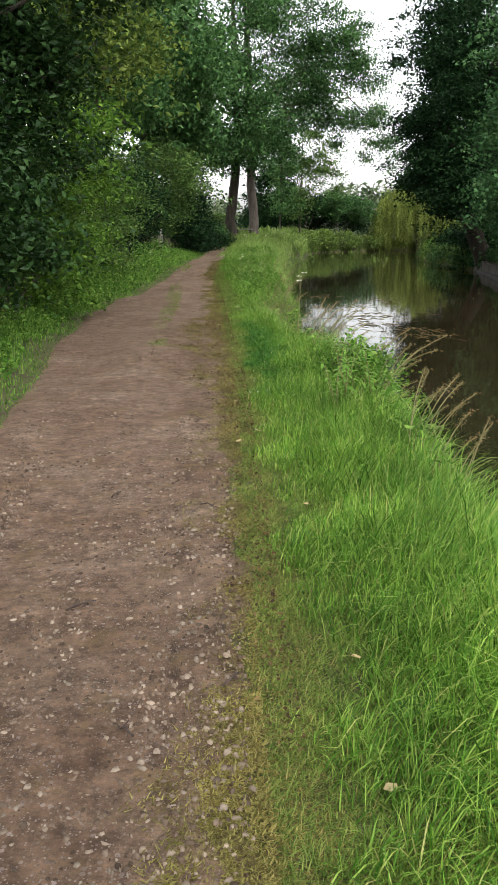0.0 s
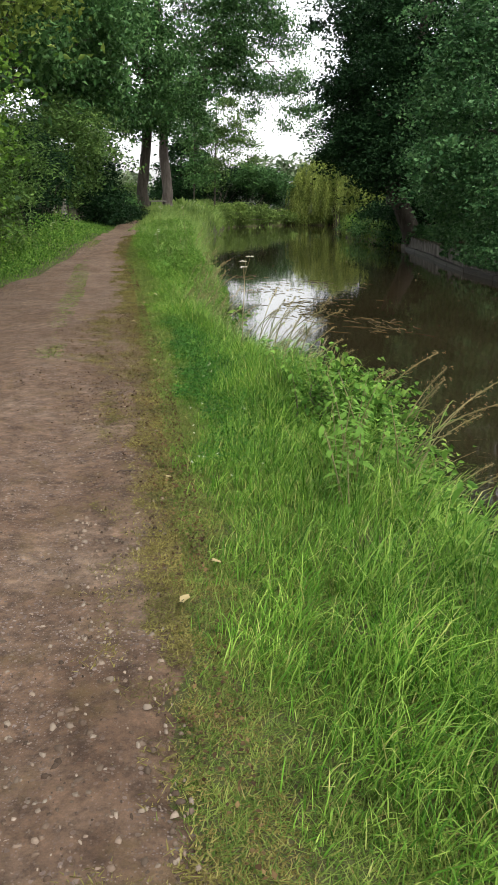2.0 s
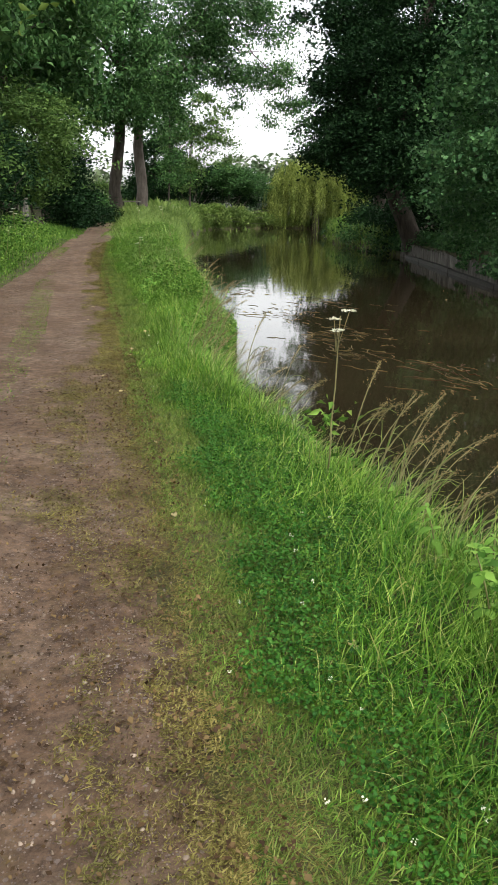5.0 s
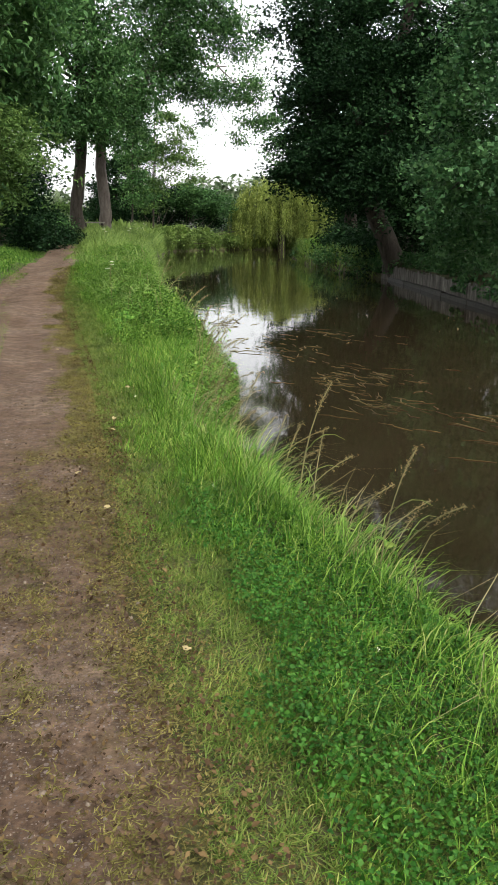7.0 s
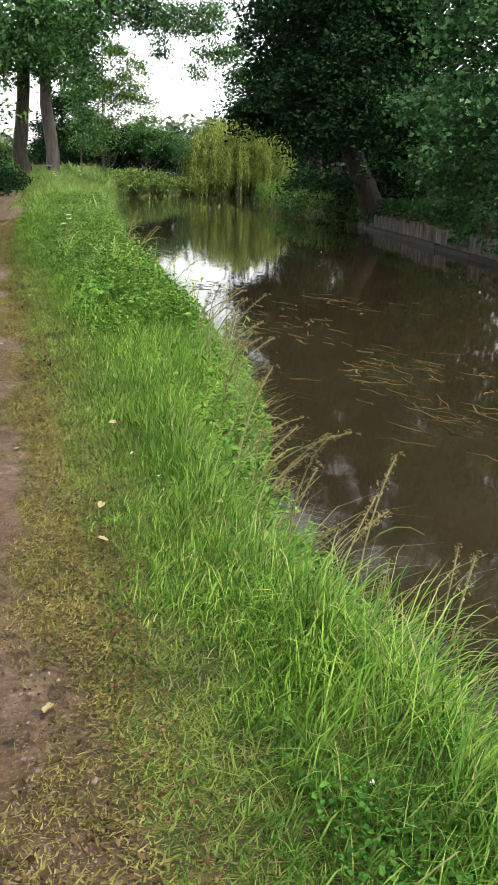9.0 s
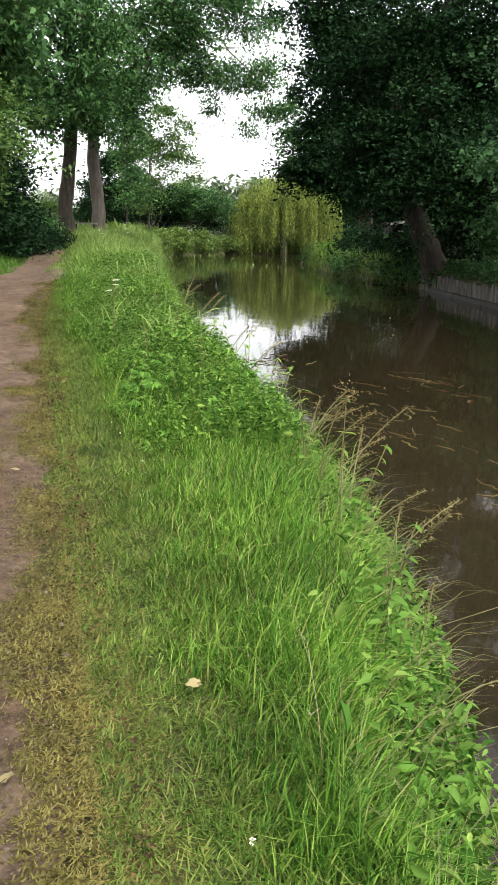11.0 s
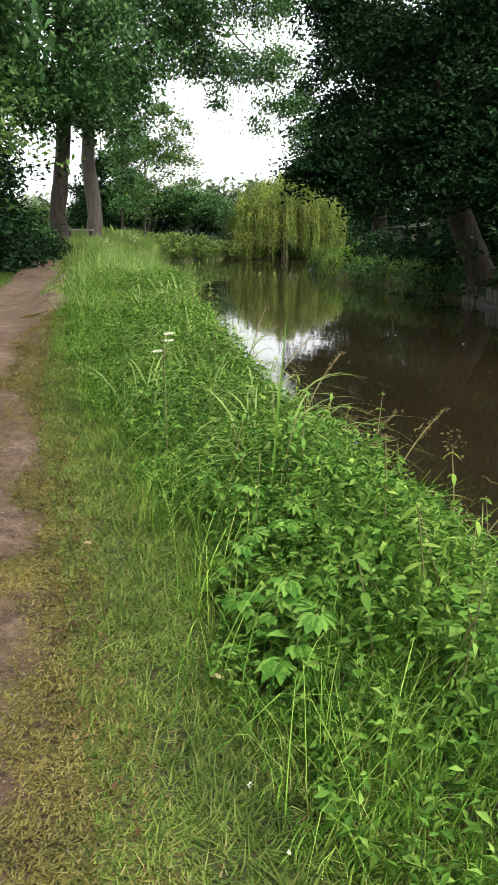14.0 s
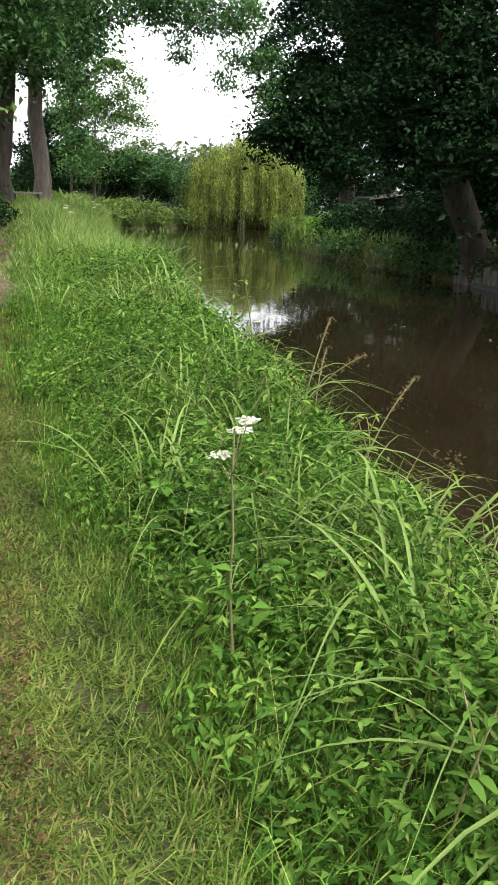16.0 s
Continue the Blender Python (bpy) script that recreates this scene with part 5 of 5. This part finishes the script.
for k in range(4):
    f0 = seed_grass("tall arching grass stem with brown seed head", 0.50 + 0.09 * k, 0.22 + 0.12 * (k % 3), 240 + k)
    plant_many(f0, bank_places(7, 4.3, 9.0, 0.7, 0.9, 250 + k) + bank_places(8, 9.8, 12.0, 0.72, 0.9, 252 + k) + bank_places(8, 12.4, 16.6, 0.62, 0.9, 255 + k) + bank_places(6, 17.4, 20.6, 0.7, 0.92, 260 + k) + bank_places(3, 21, 27, 0.75, 0.92, 265 + k), 270 + k, (-2.5, -0.3))


def umbel(label, tall, seed, r=0.034):
    """Cow parsley: a ribbed stem, feathery leaves and flat white flower heads."""
    rng = np.random.default_rng(seed)
    e = base("cow_parsley", 0, 0, 0, label, "wildflower", "white umbels")
    put("stem", tri_mesh("stem", *tube(bend((0, 0, 0), (0.05, 0.02, tall), 6, 0.0, rng, 0.01), np.linspace(0.006, 0.003, 6), 5)), M_STALK, e)
    for j in range(3):
        c = np.array([0.05 + 0.048 * math.cos(2.1 * j), 0.02 + 0.048 * math.sin(2.1 * j), tall + 0.02 - 0.05 * j])
        held = put("stalk", tri_mesh("stalk", *tube(bend((0.03, 0.01, tall * 0.8), c, 4, 0.0, rng), np.full(4, 0.002), 4)), M_STALK, e)
        a, q = rng.random(60) * 6.28, r * np.sqrt(rng.random(60))
        p = np.stack([q * np.cos(a), q * np.sin(a), 0.012 - 3 * q ** 2 + rng.normal(0, 0.002, 60)], 1) + c
        put("flower_head", tri_mesh("flower_head", *leaves(p, 0.014, rng, 0.9, 0.0, 2.0, 0.05)), M_WHITE, held)
    p = rng.normal(0, 1, (40, 3)) * [0.08, 0.08, 0.05] + [0.02, 0.01, tall * 0.4]
    put("leaves", tri_mesh("leaves", *leaves(p, 0.06, rng, 0.4)), M_HERB, e)
    return e


U = [umbel("cow parsley with flat white flower heads", (0.75, 0.87, 0.80)[k], 280 + k) for k in range(3)]
HEDGE_FLOWERS = [(float(along(PATH_L, y)) - d, y) for y, d in ((7.4, 0.75), (8.3, 0.7), (9.1, 0.95), (9.6, 0.7), (11.2, 1.0), (15.5, 0.9), (17.0, 0.8), (19.5, 0.95), (24, 0.9), (27, 0.8), (29, 0.9))]
plant_many(U[0], HEDGE_FLOWERS[0::2] + [(0.9, 58), (1.4, 62), (2.2, 70), (2.8, 76)], 290)
plant_many(U[1], HEDGE_FLOWERS[1::2] + [(1.2, 60), (1.9, 66), (2.5, 73), (6.5, 93.2)], 291)
plant_many(U[2], [(-0.47, 24.46), (-0.55, 33.4), (0.4, 40), (5.2, 91), (7.4, 95), (3.6, 83), (9.2, 98)], 292)

set_down(umbel("tall cow parsley leaning out over the water", 0.98, 283, 0.04), 0.60, 11.45, 0.0, 1.0, 0.0)

lone = tuft("reed_clump", "single tall green reed blade standing at the edge", [reed_blade(1.22, 0.36, 0.013, M_HERB)], 0, 229, 0.0, "reeds at the waterline")
blade = put("blade", reed_blade(1.22, 0.36, 0.013, M_HERB), M_HERB, lone)
set_down(lone, -0.11, 23.0, -0.49, 1.0, 0.0)

# broad weeds under the hedge
for k in range(4):
    rr = random.Random(300 + k)
    pl = [(float(along(PATH_L, y)) - rr.uniform(0.6, 1.6), y) for y in [rr.uniform(5.5, 31) for _ in range(5)]]
    plant_many(herb("nettle among the hedge-foot weeds", 0.45 + 0.1 * k, 7, LEAVES_DARK if k % 2 else LEAVES_PALE, 310 + k, (0.05, 0.05), group="hedge-foot weeds"), pl, 320 + k)


# ---- litter on the ground ----
def fallen_leaf(label, size, seed, mat):
    rng = np.random.default_rng(seed)
    n = 20
    a = np.linspace(0, 2 * np.pi, n, endpoint=False)
    r = size * (0.40 + 0.045 * np.cos(a * 5 + seed) + 0.16 * np.cos(a) + 0.09 * rng.random(n))
    rim = np.stack([r * np.cos(a), r * np.sin(a) * 0.66, size * (0.08 * rng.random(n) + 0.1 * np.sin(a) ** 2)], 1)
    top = np.concatenate([rim, [[0, 0, 0.004]]])
    v = np.concatenate([top, top - [0, 0, 0.0012]])
    f = [(i, (i + 1) % n, n) for i in range(n)] + [((i + 1) % n + n + 1, i + n + 1, 2 * n + 1) for i in range(n)]
    e = base("fallen_leaf", 0, 0, 0, label, "leaf", "fallen leaves")
    put("leaf_blade", tri_mesh("leaf_blade", v, np.array(f)), mat, e)
    put("leaf_stalk", tri_mesh("leaf_stalk", *tube(np.array([(0, 0, 0.004), (-size * 0.4, 0.003, 0.006), (-size * 0.75, 0.01, 0.003)]), [0.0012, 0.001, 0.0008], 4)), M_TWIG, e)
    return e


LITTER = [(0.38, 4.28), (-0.12, 7.26), (0.09, 7.71), (-0.58, 15.72), (-1.17, 18.53), (-1.15, 23.55), (-0.58, 21.72), (-1.18, 20.04), (0.45, 2.53), (0.48, 1.8), (0.08, 6.1), (-0.05, 5.75), (0.22, 8.35),
          (-0.62, 13.9), (-0.28, 10.95), (-0.95, 17.0), (-0.2, 16.3), (-0.02, 16.05), (-0.55, 16.1), (-0.4, 17.4), (-1.0, 23.1), (-0.78, 14.6), (-0.35, 12.3), (0.3, 9.6)]
for k in range(4):
    lf = fallen_leaf("pale curled fallen leaf on the verge" if k % 2 == 0 else "tan dry fallen leaf on the verge", 0.04 + 0.006 * k, 330 + k, M_FALLEN)
    rr = random.Random(340 + k)
    here = LITTER[k::4]
    for j, (x, y) in enumerate(here):
        m = Matrix.LocRotScale((x, y, float(height(x, y)) + 0.045), Euler((rr.uniform(-0.3, 0.3), rr.uniform(-0.3, 0.3), rr.uniform(0, 6.28))), None)
        if j == len(here) - 1:
            lf.matrix_basis = m
        else:
            copy_thing(lf, m)


def twig(x, y, length, turn, seed):
    rng = np.random.default_rng(seed)
    e = base("twig", x, y, float(height(x, y)) + 0.036, "small dark dead twig lying on the path", "twig", "twigs on the path")
    a, b = np.array([-math.cos(turn), -math.sin(turn), 0]) * length / 2, np.array([math.cos(turn), math.sin(turn), 0]) * length / 2
    put("stick", tri_mesh("stick", *tube(bend(a, b, 6, 0.01, rng, 0.004), np.linspace(0.0045, 0.0025, 6), 6, 0.3, rng)), M_TWIG, e)
    put("spur", tri_mesh("spur", *tube(bend(b * 0.2, b * 0.2 + [0.02, 0.03, 0.01], 3, 0, rng), [0.004, 0.003, 0.002], 5)), M_TWIG, e)


for k, (x, y, s, a) in enumerate(((-0.17, 4.29, 0.12, -0.5), (-0.62, 3.0, 0.14, 0.7), (-0.75, 4.6, 0.1, 1.2), (-0.3, 3.55, 0.08, 0.2), (-0.35, 7.4, 0.12, 0.1), (-0.3, 2.1, 0.1, 2.4), (0.02, 2.4, 0.09, 1.0), (-0.95, 2.6, 0.12, 0.4))):
    twig(x, y, s, a, 350 + k)


def grit():
    """Loose stones bedded in the path, thickest along the wheel tracks."""
    rng = np.random.default_rng(361)
    n = 27000
    y = 1.0 + 24 * rng.random(n) ** 2.1
    u = rng.random(n)
    x = along(PATH_L, y) * (1 - u) + (along(PATH_R, y) + 0.05) * u
    keep = (patchy(x, y, 1.5, 0.7) * 0.7 + 0.6 * rng.random(n)) > 0.46 + 0.16 * smooth(5.5, 10, y)
    x, y, u = x[keep], y[keep], u[keep]
    n = len(x)
    r = (0.0042 + 0.0145 * rng.random(n) ** 2.4) * (1 - 0.35 * smooth(4.5, 9, y))
    z = height(x, y) + 0.026 - 0.018 * np.exp(-((u - 0.28) / 0.1) ** 2) - 0.014 * np.exp(-((u - 0.7) / 0.1) ** 2)
    a = np.arange(5) * np.pi / 2.5
    ring = np.stack([np.cos(a), np.sin(a)], 1)
    turn, flat = rng.random(n) * 6.28, 0.45 + 0.55 * rng.random(n)
    long = np.stack([np.cos(turn), np.sin(turn)], 1)
    along_it = (ring[None] * long[:, None]).sum(-1, keepdims=True) * long[:, None]
    ring = along_it + (ring[None] - along_it) * flat[:, None, None]
    jit = 0.45 + 0.9 * rng.random((n, 5))
    at = np.stack([x, y], 1)[:, None]
    lo = np.concatenate([at + ring * (r[:, None] * jit)[..., None], np.repeat((z - 0.006)[:, None, None], 5, 1)], 2)
    hi = np.concatenate([at + ring * (r[:, None] * jit * 0.66)[..., None], (z[:, None] + r[:, None] * (0.12 + 0.32 * rng.random((n, 5))))[..., None]], 2)
    v = np.concatenate([lo, hi], 1).reshape(-1, 3)
    o = (np.arange(n) * 10)[:, None]
    f = []
    for i in range(5):
        j = (i + 1) % 5
        f += [o + [i, j, 5 + j], o + [i, 5 + j, 5 + i]]
    f += [o + [5, 6, 7], o + [5, 7, 8], o + [5, 8, 9]]
    stuff("gravel", v, np.concatenate(f, 1).reshape(-1, 3), M_STONE, "small pale stones bedded in the earth path", "gravel")


grit()


def leaf_litter():
    """Crumbled dead leaves trodden into the mossy part of the path and scattered along its edge."""
    rng = np.random.default_rng(365)
    n = 46000
    y = 2 + 24 * rng.random(n)
    d = rng.random(n)
    wide = 0.35 + 1.15 * smooth(6.0, 10.0, y) * smooth(16.2, 13.2, y)
    x = path_x(y) + 0.22 - wide * d ** 1.1
    thick = 0.30 + 0.50 * smooth(6.5, 9.5, y) * smooth(16.2, 13.2, y)
    k = patchy(x, y, 2.0, 8.0) * 0.5 + 0.6 * rng.random(n) < 1.5 * thick * (1.05 - d) ** 0.9
    x, y = x[k], y[k]
    u = (x - along(PATH_L, y)) / (path_x(y) - along(PATH_L, y))
    z = height(x, y) + 0.030 - 0.018 * np.exp(-((u - 0.28) / 0.1) ** 2) - 0.014 * np.exp(-((u - 0.7) / 0.1) ** 2)
    q = np.stack([x, y, z + 0.006 * rng.random(len(x))], 1)
    stuff("leaf_litter", *leaves(q, 0.009 + 0.014 * rng.random(len(q)) ** 2, rng, 0.7, 0.0, 3.0, 0.12), M_LITTER, "brown crumbled leaf litter on the mossy path", "litter")


leaf_litter()


def clover():
    """White clover heads and daisies in the grass, and low trefoil leaves round them."""
    rng = np.random.default_rng(371)
    y = np.concatenate([7 + 4 * rng.random(26), 12 + 10 * rng.random(10)])
    x = tall_start(y) - 0.1 + 0.5 * rng.random(len(y))
    q = np.stack([x, y, height(x, y) + 0.08 + 0.05 * rng.random(len(y))], 1)
    q = np.repeat(q, 7, 0) + rng.normal(0, 0.004, (len(q) * 7, 3))
    stuff("clover_flowers", *leaves(q, 0.007, rng, 0.9), M_WHITE, "tiny white clover heads in the grass", "wildflowers")
    n = 64000
    y = 7.5 + 7.5 * rng.random(n)
    x = tall_start(y) - 0.16 + 0.95 * rng.random(n) ** 1.1
    k = (patchy(x, y, 0.6, 5.0) + 0.7 * rng.random(n) + 0.32 * smooth(9.5, 11, y) * smooth(14, 12.6, y) - 0.9 * smooth(0.3, 0.0, x - tall_start(y) + 0.1) - 0.6 * smooth(13, 15, y) > 0.62) & (x < water_x(y) - 0.12)
    x, y = x[k], y[k]
    q = np.stack([x, y, height(x, y) + 0.02 + 0.07 * rng.random(len(x))], 1)
    stuff("clover_leaves", *leaves(q, 0.016, rng, 0.8, 0.0, 1.2), M_CLOVER, "low dark green clover leaves in the verge", "plants")


clover()


def bank_cover():
    """The leafy lower storey that hides the bank's face above the water."""
    rng = np.random.default_rng(381)
    n = 44000
    y = 4 + 28 * rng.random(n)
    w = np.interp(y, [4, 6, 9.5, 11, 15.5, 16.2, 20, 32], [0.3, 0.8, 0.8, 0.15, 0.3, 0.95, 0.9, 0.9])
    k = rng.random(n) < w
    y = y[k]
    x = water_x(y) + 0.1 - np.abs(rng.normal(0, 1, len(y))) * np.interp(y, [4, 16, 20, 22, 32], [0.25, 0.16, 0.22, 0.6, 0.7])
    k = x > tall_start(y) + 0.12
    x, y = x[k], y[k]
    top = np.interp(y, [4, 6.5, 8, 10, 15, 16.5, 22, 32], [0.25, 0.42, 0.48, 0.2, 0.3, 0.45, 0.36, 0.36])
    q = np.stack([x, y, np.maximum(height(x, y), WATER) + 0.03 + top * rng.random(len(x)) * (0.6 + 0.6 * patchy(x, y, 1.2, 2))], 1)
    stuff("bank_foliage", *round_leaves(q, 0.028 + 0.034 * rng.random(len(q)) ** 2, rng, 0.45, 0.3, 0.8), M_HERB, "tangled green leaves clothing the bank edge", "plants")


bank_cover()


def herb_thicket():
    """Fine leaves filling the tangle between the taller herbs."""
    rng = np.random.default_rng(387)
    n = 38000
    y = 20.2 + 11.4 * rng.random(n)
    t0, t1 = tall_start(y), water_x(y)
    u = rng.random(n)
    x = t0 + 0.1 + (t1 - t0 - 0.1) * u
    keep = patchy(x, y, 1.6, 0.4) + 0.5 * rng.random(n) + 0.35 * u > 0.62
    x, y, u = x[keep], y[keep], u[keep]
    top = (0.12 + 0.30 * smooth(0.0, 0.45, u) - 0.14 * smooth(0.6, 1.0, u)) * (0.5 + 0.8 * patchy(x, y, 1.1, 3))
    q = np.stack([x, y, height(x, y) + 0.02 + top * rng.random(len(x)) ** 0.6], 1)
    stuff("herb_thicket", *leaves(q, 0.045, rng, 0.38, 0.1, 0.8), M_HERB, "dense small-leaved herbs filling the bank", "plants")


herb_thicket()


def hedge_foot():
    """Leafy weeds between the path and the hedge."""
    rng = np.random.default_rng(383)
    n = 18000
    y = 4.5 + 29 * rng.random(n) ** 1.2
    d = 0.35 + 1.3 * rng.random(n) ** 0.8
    k = patchy(d * 2, y, 0.9, 1.0) + 0.5 * rng.random(n) > 0.5
    y, d = y[k], d[k]
    x = along(PATH_L, y) - d
    q = np.stack([x, y, height(x, y) + 0.03 + (0.08 + 0.5 * smooth(0.3, 1.2, d)) * rng.random(len(y))], 1)
    stuff("hedge_foot_leaves", *round_leaves(q, 0.045 + 0.03 * rng.random(len(q)), rng, 0.6, 0.3, 0.8), M_HERB, "leafy weeds under the hedge", "plants")


hedge_foot()


def wall_cover():
    """Leaves spilling over the boards of the right bank."""
    rng = np.random.default_rng(385)
    n = 26000
    y = 14 + 33 * rng.random(n) ** 0.9
    k = patchy(y * 0.3, y, 0.5, 1.0) + 0.5 * rng.random(n) > 0.52
    y = y[k]
    out = np.abs(rng.normal(0, 0.5, len(y)))
    x = along(RIGHT, y) - 0.12 + out
    k = ~((y > 34) & (y < 43.5) & (out < 0.3))
    x, y, out = x[k], y[k], out[k]
    q = np.stack([x, y, np.where(out < 0.25, -0.25, 0.1) + 0.55 * rng.random(len(y)) ** 1.2], 1)
    stuff("wall_foliage", *leaves(q, 0.13, rng, 0.6, 0.5, 0.9), M_L_ALDER, "dark leaves spilling over the board piling", "plants")


wall_cover()


def water_weed():
    """Brown weed trailing just under and on the surface."""
    rng = np.random.default_rng(391)
    some = []
    for cx, cy, sx, sy, n in ((3.0, 20.5, 1.0, 1.6, 60), (2.4, 23.5, 0.7, 1.4, 40), (3.6, 17.0, 0.7, 1.2, 50), (2.1, 27.5, 0.5, 1.0, 20), (3.9, 25, 1.0, 1.4, 24), (2.6, 18.6, 0.5, 0.8, 26)):
        for _ in range(n):
            a = np.array([cx + rng.normal(0, sx * 0.5), cy + rng.normal(0, sy * 0.5), WATER + 0.002])
            d = rng.normal(0, 1) * 0.4 + 1.9
            L = 0.15 + 0.35 * rng.random()
            b = a + np.array([math.cos(d) * L, math.sin(d) * L, 0])
            p = bend(a, b, 5, 0.0, rng, 0.03)
            p[:, 2] = WATER + 0.003 + 0.003 * rng.random(5)
            some.append(tube(p, np.array([0.004, 0.008, 0.008, 0.006, 0.002]) * (0.6 + 0.8 * rng.random()), 4))
    v, f = joined(some)
    v[:, 2] = WATER + (v[:, 2] - WATER) * 0.6
    stuff("water_weed", v, f, M_WEED, "brown weed trailing on the canal surface", "weed")
    q = np.stack([1.6 + 6 * rng.random(160), 8 + 60 * rng.random(160), np.full(160, WATER + 0.006)], 1)
    stuff("floating_bits", *leaves(q, 0.05, rng, 0.7, 0.0, 6.0, 0.02), M_SEED, "pale leaves and bits floating on the water", "debris")


water_weed()
